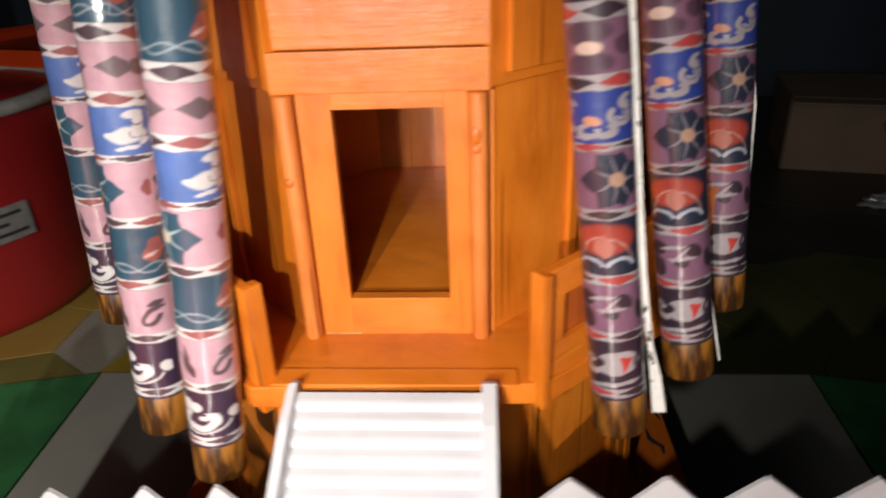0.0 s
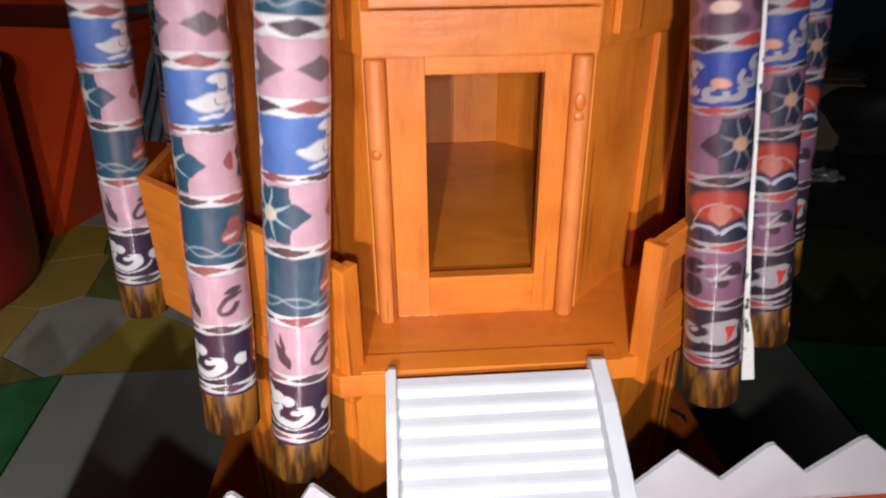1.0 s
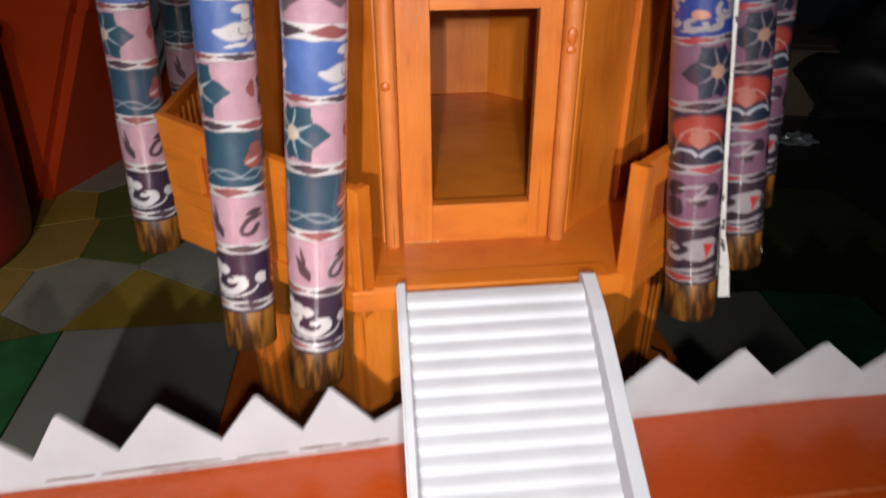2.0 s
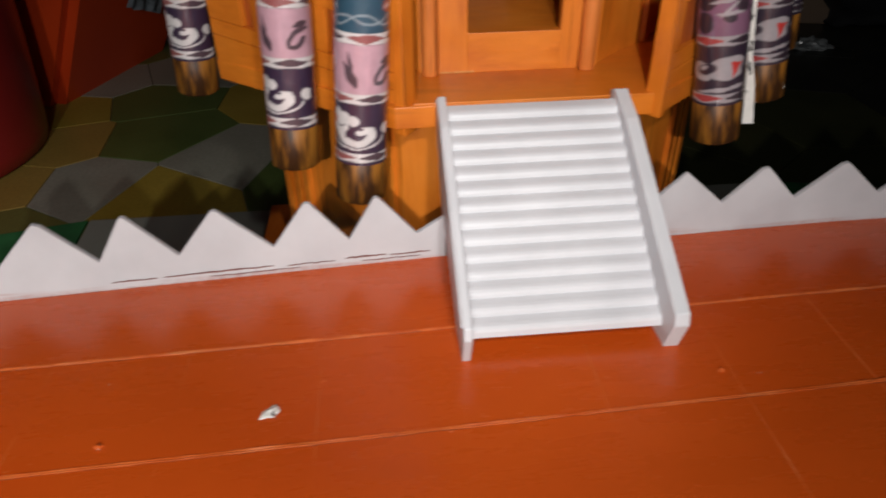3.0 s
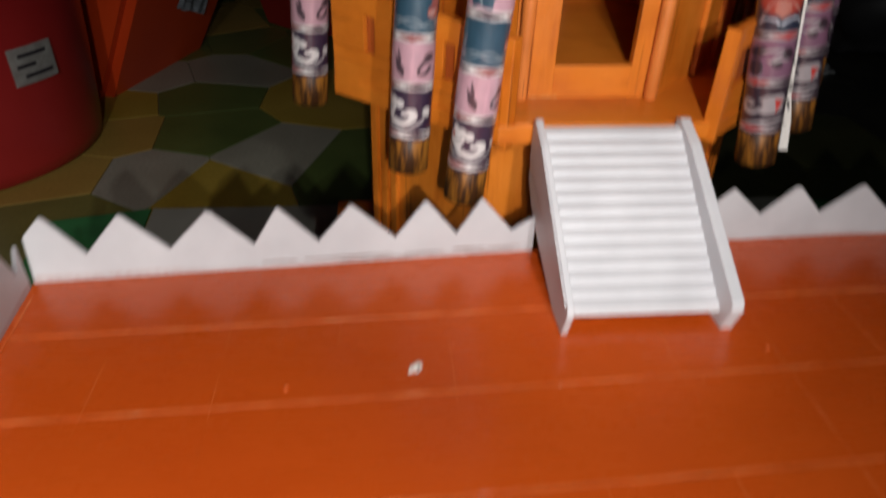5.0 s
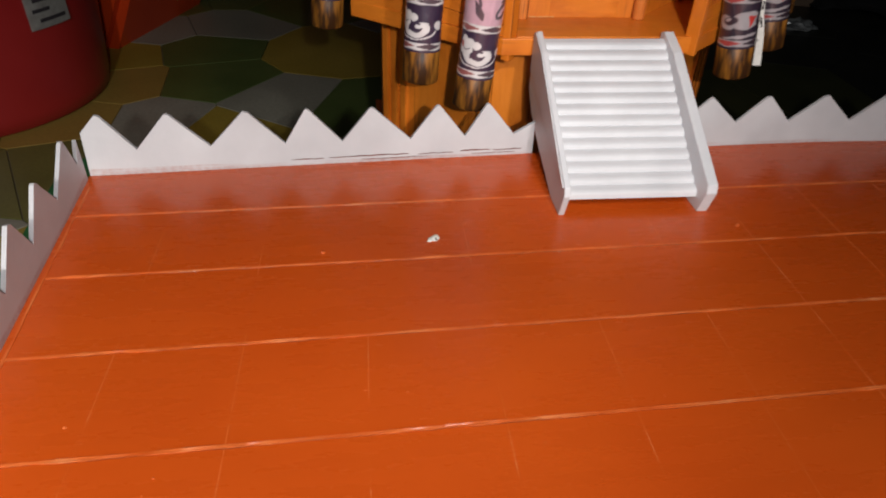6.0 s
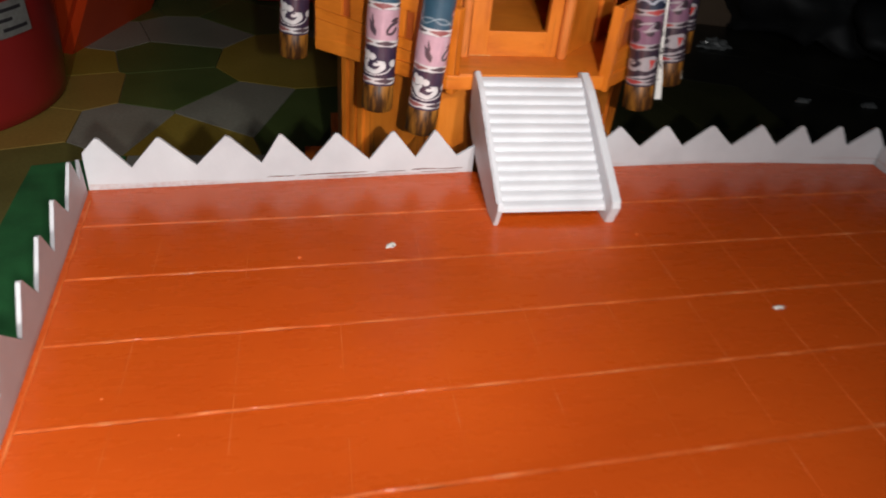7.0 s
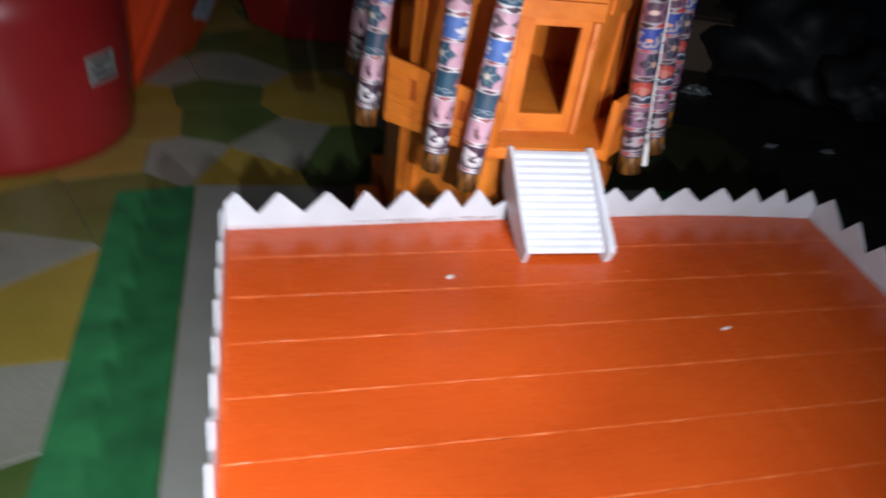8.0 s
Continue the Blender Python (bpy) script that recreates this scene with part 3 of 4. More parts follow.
# the small room behind the window: its floor lies just below the sill
inner = [(-0.0535, 0.459), (0.0455, 0.459), (0.142, 0.362), (0.142, 0.310), (0.056, 0.1975), (-0.064, 0.1975), (-0.150, 0.310), (-0.150, 0.362)]
H(part("inner_floor", prism(inner[::-1], 0.104, 0.1105, 0.0004), ORANGE_FLAT))
for p, q in ((inner[1], inner[0]), (inner[2], inner[1]), (inner[0], inner[7])):
    H(part("inner_panel", board(p, q, 0.1107, 0.2470, 0.003, 0.0004), ORANGE))
# lintel and upper storey
H(part("lintel", box(-0.0650, 0.0560, 0.1785, 0.1875, 0.2462, 0.2690, 0.0008), ORANGE_FLAT))
UO = octagon(0.180, 0.0605, 0.172, 0.292, 0.430, 0.535)
H(part("upper_front", board((UO[0][0] + 0.004, UO[0][1]), UO[1], 0.2698, 0.345, 0.008, 0.0008), ORANGE_FLAT))
for i, (p, q) in enumerate(zip(UO, UO[1:] + UO[:1])):
    if i:
        H(part("upper_panel", board(p, q, 0.2475, 0.345, 0.007, 0.0008), ORANGE))
# battens on the slanting walls, below and above
for p, q, fs in ((WO[1], WO[2], (0.48, 0.77)), (WO[7], WO[0], (0.13, 0.48))):
    for f in fs:
        a, c = lerp(p, q, f - 0.028), lerp(p, q, f + 0.028)
        H(part("batten", board(a, c, FZ, 0.2465, 0.0045, 0.0006, 0.0045), ORANGE))
    for f in ((0.62, 0.97) if p is WO[1] else (0.03, 0.47)):
        a, c = lerp(p, q, f - 0.03), lerp(p, q, f + 0.03)
        H(part("batten", board(a, c, 0.262, 0.345, 0.0045, 0.0006, 0.012), ORANGE))
    H(part("upper_board", board(lerp(p, q, 0.02 if p is WO[1] else 0.49), lerp(p, q, 0.60 if p is WO[1] else 0.98), 0.2545, 0.345, 0.004, 0.0006, 0.0105), ORANGE))

# gallery rails
def rail(p, q, z0, z1, cuts):
    """A boarded rail from p to q with upright slots at the given shares of its length."""
    zz = lambda f, k: z0[0] + (z0[1] - z0[0]) * f + k * ((z1[0] + (z1[1] - z1[0]) * f) - (z0[0] + (z0[1] - z0[0]) * f))
    rows = ((0.0, 0.30), (0.30, 0.44), (0.80, 1.0))
    for k0, k1 in rows:
        H(part("rail_board", board(p, q, (zz(0, k0), zz(1, k0)), (zz(0, k1) - 0.0005, zz(1, k1) - 0.0005), 0.005, 0.0006), ORANGE_FLAT))
    H(part("rail_panel", board(lerp(p, q, 0.01), lerp(p, q, 0.99), (zz(0.01, 0.02), zz(0.99, 0.02)), (zz(0.01, 0.97), zz(0.99, 0.97)), 0.0025, 0.0003, -0.0052), PANEL, label="reddish brown recessed panel"))
    marks = [0.0] + [v for c in cuts for v in c] + [1.0]
    for f0, f1 in zip(marks[::2], marks[1::2]):
        if f1 - f0 > 0.01:
            H(part("rail_board", board(lerp(p, q, f0), lerp(p, q, f1), (zz(f0, 0.44), zz(f1, 0.44)), (zz(f0, 0.80), zz(f1, 0.80)), 0.0045, 0.0005), ORANGE_FLAT))
    H(part("rail_cap", board(p, q, (zz(0, 1), zz(1, 1)), (zz(0, 1) + 0.003, zz(1, 1) + 0.003), 0.0065, 0.0006, 0.001), ORANGE_FLAT))


LF, LC = (-0.0800, 0.1295), (-0.2110, 0.2340)
RF, RC = (0.0845, 0.1335), (0.2065, 0.2360)
rail(LC, LF, (0.0835, 0.0745), (0.165, 0.150), ((0.20, 0.265), (0.655, 0.715)))
rail(RF, RC, (0.0745, 0.0835), (0.156, 0.166), ((0.10, 0.36), (0.72, 0.78)))
H(part("rail_post", board(lerp(LF, LC, -0.012), lerp(LF, LC, 0.035), 0.0685, 0.1525, 0.0125, 0.0012, 0.0112), ORANGE))
H(part("rail_post", board(lerp(RF, RC, -0.026), lerp(RF, RC, 0.012), 0.0725, 0.1590, 0.0120, 0.0010, 0.0045), ORANGE))
# side rails with slats
for x in (-0.2115, 0.2065):
    s = 1 if x < 0 else -1
    p, q = ((x, 0.238), (x, 0.475))
    if x < 0:
        p, q = q, p
    H(part("rail_bottom", board(p, q, 0.0745, 0.100, 0.005, 0.0006), ORANGE_FLAT))
    H(part("rail_cap", board(p, q, 0.158, 0.1665, 0.0055, 0.0006, 0.0004), ORANGE_FLAT))
    for i in range(16):
        f = (i + 0.5) / 16
        H(part("slat", board(lerp(p, q, f - 0.018), lerp(p, q, f + 0.018), 0.100, 0.158, 0.0042, 0.0004, -0.0004), ORANGE))
    p2, q2 = (x, 0.475), (HX + (0.086 if x > 0 else -0.086), 0.585)
    if x < 0:
        p2, q2 = q2, p2
    H(part("rail_board", board(p2, q2, 0.0745, 0.1665, 0.005, 0.0006), ORANGE_FLAT))
H(part("rail_board", board((0.082, 0.585), (-0.090, 0.585), 0.0745, 0.1665, 0.005, 0.0006), ORANGE_FLAT))

# flat roof board that carries the hanging columns, above the view
ROOF = 0.345
H(part("roof_board", prism([(-0.19, 0.06), (0.17, 0.06), (0.30, 0.20), (0.30, 0.52), (0.13, 0.64), (-0.14, 0.64), (-0.31, 0.52), (-0.31, 0.20)], ROOF, ROOF + 0.015, 0.001), ORANGE_FLAT))


# ---- cloth-wrapped columns ----
def smooth(e0, e1, x):
    t = np.clip((x - e0) / (e1 - e0), 0, 1)
    return t * t * (3 - 2 * t)


def ellipse(x, y, cx, cy, rx, ry, turn=0.0, soft=0.18):
    a = math.radians(turn)
    dx, dy = x - cx, y - cy
    u, v = dx * math.cos(a) + dy * math.sin(a), -dx * math.sin(a) + dy * math.cos(a)
    return 1 - smooth(1 - soft, 1 + soft, np.sqrt((u / rx) ** 2 + (v / ry) ** 2))


def cloth_colours(w, v, round_m, warm):
    """Printed cloth: bands of motifs 34 mm high with diamond borders between. w: metres round, v: metres up."""
    # cool print: another cloth, its tones also lowered for the dim right side
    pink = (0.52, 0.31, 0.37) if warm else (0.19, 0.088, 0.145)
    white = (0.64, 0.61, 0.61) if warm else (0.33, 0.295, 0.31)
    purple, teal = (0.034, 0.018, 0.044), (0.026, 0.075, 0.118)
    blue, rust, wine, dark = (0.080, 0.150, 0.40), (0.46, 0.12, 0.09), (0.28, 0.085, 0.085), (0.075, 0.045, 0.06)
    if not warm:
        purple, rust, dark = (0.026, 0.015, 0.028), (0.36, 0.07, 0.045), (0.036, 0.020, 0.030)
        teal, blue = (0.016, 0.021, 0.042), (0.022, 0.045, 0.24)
    col = np.zeros((*w.shape, 3))

    def paint(mask, c):
        k = mask[..., None]
        col[...] = col * (1 - k) + np.array(c) * k

    rep = round_m / 2
    starts = np.array([-0.030, 0.006, 0.0425, 0.0775, 0.114, 0.149, 0.182, 0.215, 0.250, 0.285])
    ends = np.array([0.0, 0.0365, 0.071, 0.108, 0.1445, 0.174, 0.206, 0.243, 0.278, 0.320])
    cell = np.searchsorted(starts, v, side="right") - 2
    s0, s1 = starts[cell + 1], ends[cell + 1]
    nxt = np.append(starts[1:], 0.35)[cell + 1]
    cell = np.where(cell < 0, 8, cell)
    inside = v < s1
    y = np.where(inside, (v - s0) / (s1 - s0) * 0.0266, 0.0266 + (v - s1) / (nxt - s1) * 0.0069)
    pitch = 0.0335
    x = np.mod(w + 0.0015 * np.sin(cell * 1.7), rep) - rep / 2
    kind = cell % 8
    base = {0: purple, 1: pink, 2: teal, 3: pink, 4: blue, 5: pink, 6: teal, 7: pink}
    m, h = 0.0133, 0.0266
    for k, c in base.items():
        paint((kind == k).astype(float), c)
    on = lambda k: (kind == k).astype(float)
    yc = y - m + 0.00022 * np.sin(w * 520 + 1.5 * np.sin(v * 350))
    x = x + 0.00025 * np.sin(v * 610 + 2 * np.sin(w * 300))

    def petal(cx, cy, length, half, turn, soft=0.0004):
        """A pointed leaf that starts at its centre and runs out along turn."""
        a = math.radians(turn)
        u = (x - cx) * math.cos(a) + (yc - cy) * math.sin(a)
        q = -(x - cx) * math.sin(a) + (yc - cy) * math.cos(a)
        t = np.clip(u / length, 0, 1)
        wide = half * np.sin(math.pi * t ** 0.8)
        return (1 - smooth(-soft, soft, np.abs(q) - wide)) * (u > 0) * (u < length)

    def arc(cx, cy, r, thick, a0, a1, flat=1.0, soft=0.0004):
        """A stroke along part of an ellipse, anticlockwise from a0 to a1 degrees."""
        dx, dy = x - cx, (yc - cy) / flat
        turn = np.mod(np.degrees(np.arctan2(dy, dx)) - a0, 360)
        return (1 - smooth(thick - soft, thick + soft, np.abs(np.hypot(dx, dy) - r))) * (turn < a1 - a0)

    def leaf(k, cx, cy, length, half, turn, inner):
        paint(k * petal(cx, cy, length, half, turn), dark)
        a = math.radians(turn)
        paint(k * petal(cx + 0.16 * length * math.cos(a), cy + 0.16 * length * math.sin(a), length * 0.60, half * 0.42, turn), inner)

    # 0: cloud scrolls on purple
    k = on(0)
    if warm:
        for cx, cy, rx, ry in ((-0.0125, 0.0066, 0.0036, 0.0034), (-0.0072, 0.0052, 0.0042, 0.0036), (-0.0010, 0.0042, 0.0040, 0.0026), (-0.0140, 0.0012, 0.0036, 0.0040), (-0.0090, -0.0005, 0.0052, 0.0052), (0.0215, -0.0010, 0.0042, 0.0034)):
            paint(k * ellipse(x, yc, cx, cy, rx, ry, 0, 0.08), white)
        paint(k * arc(0.0005, -0.0022, 0.0098, 0.0030, 150, 372, 0.60), white)
        paint(k * ellipse(x, yc, 0.0062, -0.0008, 0.0062, 0.0021, 10, 0.1), white)
        paint(k * arc(0.0010, -0.0042, 0.0062, 0.0010, 55, 190, 0.72), purple)
        paint(k * arc(-0.0100, 0.0036, 0.0040, 0.0004, 200, 330, 0.8), purple)
        paint(k * ellipse(x, yc, -0.0150, 0.0036, 0.0020, 0.0022, 45), rust)
        paint(k * arc(0.0000, -0.0010, 0.0200, 0.0009, 200, 340, 0.50), white)
    else:
        paint(k * ellipse(x, yc, 0.0030, 0.0010, 0.0135, 0.0066, 6, 0.06), white)
        paint(k * ellipse(x, yc, -0.0140, -0.0010, 0.0080, 0.0052, -8, 0.06), white)
        paint(k * ellipse(x, yc, -0.0105, 0.0005, 0.0066, 0.0030, 8), purple)
        paint(k * ellipse(x, yc, -0.0125, 0.0012, 0.0030, 0.0012, 12), white)
        paint(k * (1 - smooth(-0.0003, 0.0003, np.abs(x - 0.0075 - 0.25 * yc) - 0.42 * (yc + 0.0050))) * (yc < 0.0040), (0.46, 0.035, 0.03))
        paint(k * ellipse(x, yc, 0.0010, -0.0108, 0.0170, 0.0012, 6), white)
        paint(k * arc(0.0180, 0.0010, 0.0042, 0.0012, 100, 380), dark)
    # 1: dark leaf outlines on pink
    k = on(1)
    face, moved = x, np.mod(x - 0.006 + rep / 2, rep) - rep / 2
    if warm:
        x = moved
        leaf(k, 0.0065, -0.0080, 0.0185, 0.0048, 40, pink)
        paint(k * petal(0.0150, -0.0010, 0.0080, 0.0016, 20), pink)
        paint(k * petal(0.0105, 0.0035, 0.0110, 0.0018, 14), dark)
        paint(k * petal(-0.0035, -0.0100, 0.0165, 0.0030, 122), dark)
        paint(k * petal(-0.0065, -0.0015, 0.0110, 0.0012, 104), dark)
        paint(k * petal(0.0025, -0.0120, 0.0220, 0.0014, 88, 0.0012), tuple(1.15 * v_ for v_ in pink))
    else:
        for cx, cy, rx, ry, t in ((-0.0120, 0.0050, 0.0070, 0.0042, 12), (-0.0125, -0.0060, 0.0060, 0.0062, 0), (0.0100, 0.0040, 0.0052, 0.0040, -28), (0.0030, -0.0030, 0.0040, 0.0026, 0), (0.0200, -0.0030, 0.0036, 0.0060, 20)):
            paint(k * ellipse(x, yc, cx, cy, rx, ry, t, 0.1), dark)
        for cx, cy, ln, t in ((-0.0020, 0.0062, 0.0080, 8), (0.0020, 0.0018, 0.0070, 40), (0.0030, -0.0005, 0.0085, 4)):
            paint(k * ellipse(x, yc, cx, cy, ln, 0.0011, t), white)
    # 2, 6: fine waves and a red bud
    for kk in (2, 6):
        k = on(kk)
        if warm:
            for ph, am in ((0.0, 0.0026), (2.3, 0.0020)):
                wave = yc + 0.0075 - am * np.sin(x * 205 + kk + ph)
                paint(k * (1 - smooth(0.0002, 0.0009, np.abs(wave))) * 0.5, (0.42, 0.47, 0.50))
            paint(k * petal(0.0100, -0.0025, 0.0150, 0.0042, 18), tuple(0.75 * v_ for v_ in rust))
            paint(k * petal(0.0140, 0.0000, 0.0110, 0.0044, 42), wine)
            paint(k * petal(0.0105, -0.0024, 0.0100, 0.0010, 18), (0.60, 0.42, 0.40))
        else:
            paint(k * ellipse(x, yc, -0.0010, 0.0040, 0.0175, 0.0076), (0.34, 0.045, 0.03))
            for t in (28, 62, 90, 118, 152):
                paint(k * arc(-0.0010, -0.0080, 0.0130 + 0.0006 * (t % 5), 0.0004, t - 22, t + 22, 0.9), (0.48, 0.25, 0.21))
            paint(k * petal(-0.0010, -0.0052, 0.0120, 0.0056, 90), (0.40, 0.135, 0.10))
            for sg in (0, 1):
                paint(k * arc(-0.0095 + 0.0170 * sg, -0.0120, 0.0085, 0.0011, 25, 155, 0.75), (0.36, 0.38, 0.44))
    x = face
    # 3, 7: flowers with pointed petals
    for kk, ink in ((3, teal), (7, dark)):
        k = on(kk)
        cx0 = -0.0092 if warm else 0.0068
        rays = ((0, 0.0185, 0.0046), (50, 0.0145, 0.0054), (105, 0.0118, 0.0048), (160, 0.0130, 0.0046), (205, 0.0130, 0.0046), (255, 0.0118, 0.0048), (310, 0.0145, 0.0054))
        for t, ln, half in rays:
            ln, half = ln * 1.10, half * 1.34
            paint(k * petal(cx0, 0.0, ln, half, t if warm else 180 - t), ink)
        for t in (25, 77, 132, 182, 230, 283, 335):
            t = t if warm else 180 - t
            paint(k * petal(cx0, 0.0, 0.0125, 0.00065, t, 0.0002) * 0.9, (0.40, 0.50, 0.52) if warm else (0.20, 0.17, 0.20))
        paint(k * ellipse(x, yc, cx0, 0, 0.0040, 0.0034), (0.66, 0.56, 0.44) if warm else (0.40, 0.24, 0.17))
        if warm:
            paint(k * petal(0.0265, 0.0010, 0.0075, 0.0042, 180), wine)
    # 5: four broad petals
    k = on(5)
    ink = (0.15, 0.105, 0.12) if warm else (0.085, 0.040, 0.065)
    if warm:
        for cx, cy, rx, ry in ((-0.0060, 0.0, 0.0095, 0.0058), (0.0190, 0.0, 0.0115, 0.0062)):
            paint(k * (1 - smooth(0.92, 1.06, np.abs(x - cx) / rx + np.abs(yc - cy) / ry)), ink)
        for cy in (-0.0052, 0.0052):
            paint(k * ellipse(x, yc, -0.0125, cy, 0.0060, 0.0044), ink)
        paint(k * ellipse(x, yc, -0.0200, 0.0, 0.0050, 0.0046), ink)
        paint(k * ellipse(x, yc, -0.0130, 0, 0.0034, 0.0026), (0.50, 0.42, 0.36))
    else:
        for cy in (-0.0078, 0.0078):
            paint(k * ellipse(x, yc, -0.0015, cy, 0.0125, 0.0058), ink)
        for cx in (-0.0190, 0.0170):
            paint(k * ellipse(x, yc, cx, 0, 0.0062, 0.0050), ink)
        paint(k * ellipse(x, yc, -0.0010, 0, 0.0066, 0.0034), (0.62, 0.44, 0.36))
    # 4: white curling shapes on blue
    k = on(4)
    if warm:
        x = moved
        for cx, cy, rx, ry, t in ((0.0135, -0.0025, 0.0100, 0.0046, 8), (0.0060, -0.0035, 0.0050, 0.0020, -14), (0.0190, 0.0045, 0.0030, 0.0056, -14), (0.0165, 0.0092, 0.0056, 0.0022, 10), (0.0125, -0.0096, 0.0066, 0.0012, 6), (0.0215, -0.0062, 0.0034, 0.0014, 30)):
            paint(k * ellipse(x, yc, cx, cy, rx, ry, t), white)
        paint(k * arc(0.0178, -0.0018, 0.0036, 0.0004, 150, 330, 0.7), (0.16, 0.14, 0.2))
        paint(k * arc(0.0185, 0.0055, 0.0030, 0.0005, 180, 330, 0.7), dark)
        for cx, cy, r in ((-0.0215, 0.0070, 0.0022), (-0.0200, 0.0000, 0.0036), (-0.0215, -0.0060, 0.0026)):
            paint(k * ellipse(x, yc, cx, cy, r, r * 0.85), white)
            paint(k * arc(cx, cy, r * 0.55, 0.0003, 60, 260, 0.85), blue)
    else:
        for cx, cy, r, a0 in ((0.0125, 0.0000, 0.0056, 130), (0.0165, 0.0065, 0.0036, 60), (-0.0150, 0.0045, 0.0040, 20), (-0.0175, -0.0045, 0.0040, 100), (0.0050, -0.0065, 0.0046, 170), (-0.0060, -0.0075, 0.0038, 60)):
            paint(k * arc(cx, cy, r, 0.0015, a0, a0 + 250, 0.85), white)
            paint(k * arc(cx, cy, r * 0.45, 0.0010, a0 + 60, a0 + 280, 0.85), white)
        paint(k * ellipse(x, yc, -0.0020, -0.0020, 0.0050, 0.0026, -8), (0.58, 0.26, 0.16))
        paint(k * ellipse(x, yc, -0.0020, -0.0095, 0.0110, 0.0013, 5), white)
    x = face
    # borders: white with red and dark pointed lenses
    line = y - h + 0.00025 * np.sin(w * 420)
    bord = smooth(-0.0003, 0.0003, line)
    paint(bord, white)
    mid = (pitch - h) / 2
    px = np.mod(w + 0.006 * cell, rep / 2) - rep / 4
    side = np.mod(np.floor((w + 0.006 * cell) / (rep / 2)) + cell, 2)
    tall = 0.0029 * np.clip(1 - np.abs(px) / 0.0122, 0, 1) ** 0.85
    dia = 1 - smooth(-0.0003, 0.0003, np.abs(line - mid) - tall)
    paint(bord * dia * side, dark)
    paint(bord * dia * (1 - side), wine if warm else (0.36, 0.045, 0.045))
    edge = (1 - smooth(0.0, 0.0005, np.abs(line))) + (1 - smooth(0.0, 0.0005, np.abs(pitch - y)))
    paint(np.clip(edge, 0, 1) * 0.45, dark)
    weave = 1 + 0.04 * np.sin(w * 5200) * np.sin(v * 5200) + 0.05 * np.sin(w * 130 + 3 * np.sin(v * 60))
    return np.clip(col * weave[..., None], 0, 1)


def cloth_material(name):
    m = material(name, (0.6, 0.4, 0.4), 0.5, coat=1.0)
    n, l, b = nodes_of(m)
    a = n.new("ShaderNodeAttribute")
    a.attribute_name = "print"
    co = n.new("ShaderNodeTexCoord").outputs["Object"]
    f = noise_node(n, l, co, 90, 4)
    c = mix_node(n, l, a.outputs["Color"], ramp_node(n, l, f, [(0.3, (0.86, 0.86, 0.86)), (0.7, (1.05, 1.05, 1.05))]), 1.0, "MULTIPLY")
    l.new(c, b.inputs["Base Color"])
    wr = noise_node(n, l, co, 60, 5, (1, 1, 0.8), 0.6)
    bump_node(n, l, b, wr, 0.6, 0.0020)
    film = n.new("ShaderNodeBump")
    film.inputs["Strength"].default_value, film.inputs["Distance"].default_value = 0.38, 0.0022
    l.new(noise_node(n, l, co, 75, 3, (1, 1, 0.55), 0.5), film.inputs["Height"])
    l.new(film.outputs[0], b.inputs["Coat Normal"])
    b.inputs["Coat Roughness"].default_value = 0.07
    b.inputs["Coat IOR"].default_value = 1.75
    return m


CLOTH = cloth_material("printed_cloth_under_film")
COL_R, COL_LEN, CAP = 0.0158, 0.322, 0.030


def column_meshes(warm):
    seg, rows = 150, 400
    rnd = 2 * math.pi * COL_R
    u = np.linspace(0, 2 * math.pi, seg, endpoint=False)
    z = np.linspace(CAP - 0.002, COL_LEN, rows)
    uu, zz = np.meshgrid(u, z)
    rr = COL_R * (1 + 0.012 * np.sin(zz * 95 + 2 * np.sin(uu)) + 0.008 * np.sin(uu * 3 + zz * 40))
    verts = np.stack([rr * np.cos(uu), rr * np.sin(uu), zz], -1).reshape(-1, 3)
    i = np.arange(rows - 1)[:, None] * seg + np.arange(seg)[None]
    j = np.arange(rows - 1)[:, None] * seg + (np.arange(seg)[None] + 1) % seg
    quads = np.stack([i, j, j + seg, i + seg], -1).reshape(-1, 4)
    me = bpy.data.meshes.new("cloth_sleeve")
    me.from_pydata(verts.tolist(), [], quads.tolist())
    cols = cloth_colours(uu * COL_R, zz - CAP, rnd, warm).reshape(-1, 3)
    at = me.color_attributes.new("print", "FLOAT_COLOR", "POINT")
    at.data.foreach_set("color", np.hstack([cols, np.ones((len(cols), 1))]).astype(np.float32).ravel())
    me.polygons.foreach_set("use_smooth", [True] * len(me.polygons))
    me.materials.append(CLOTH)
    return me


def column(base, top, mesh, turn, label):
    d = Vector(top) - Vector(base)
    ob = new("cloth_column")
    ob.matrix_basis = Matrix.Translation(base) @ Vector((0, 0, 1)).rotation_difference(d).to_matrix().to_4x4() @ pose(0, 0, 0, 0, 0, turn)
    tagged(ob, label, "column", "columns round the house")
    s = new("cloth_sleeve", mesh)
    s.parent = ob
    cap = part("wood_cap", rod(0, 0, 0, CAP, COL_R * 0.985, 40), CAPWOOD, ob, "brown wood-grain printed foot", smooth=False)
    for p in cap.data.polygons:
        p.use_smooth = abs(p.normal.z) < 0.5
    return ob


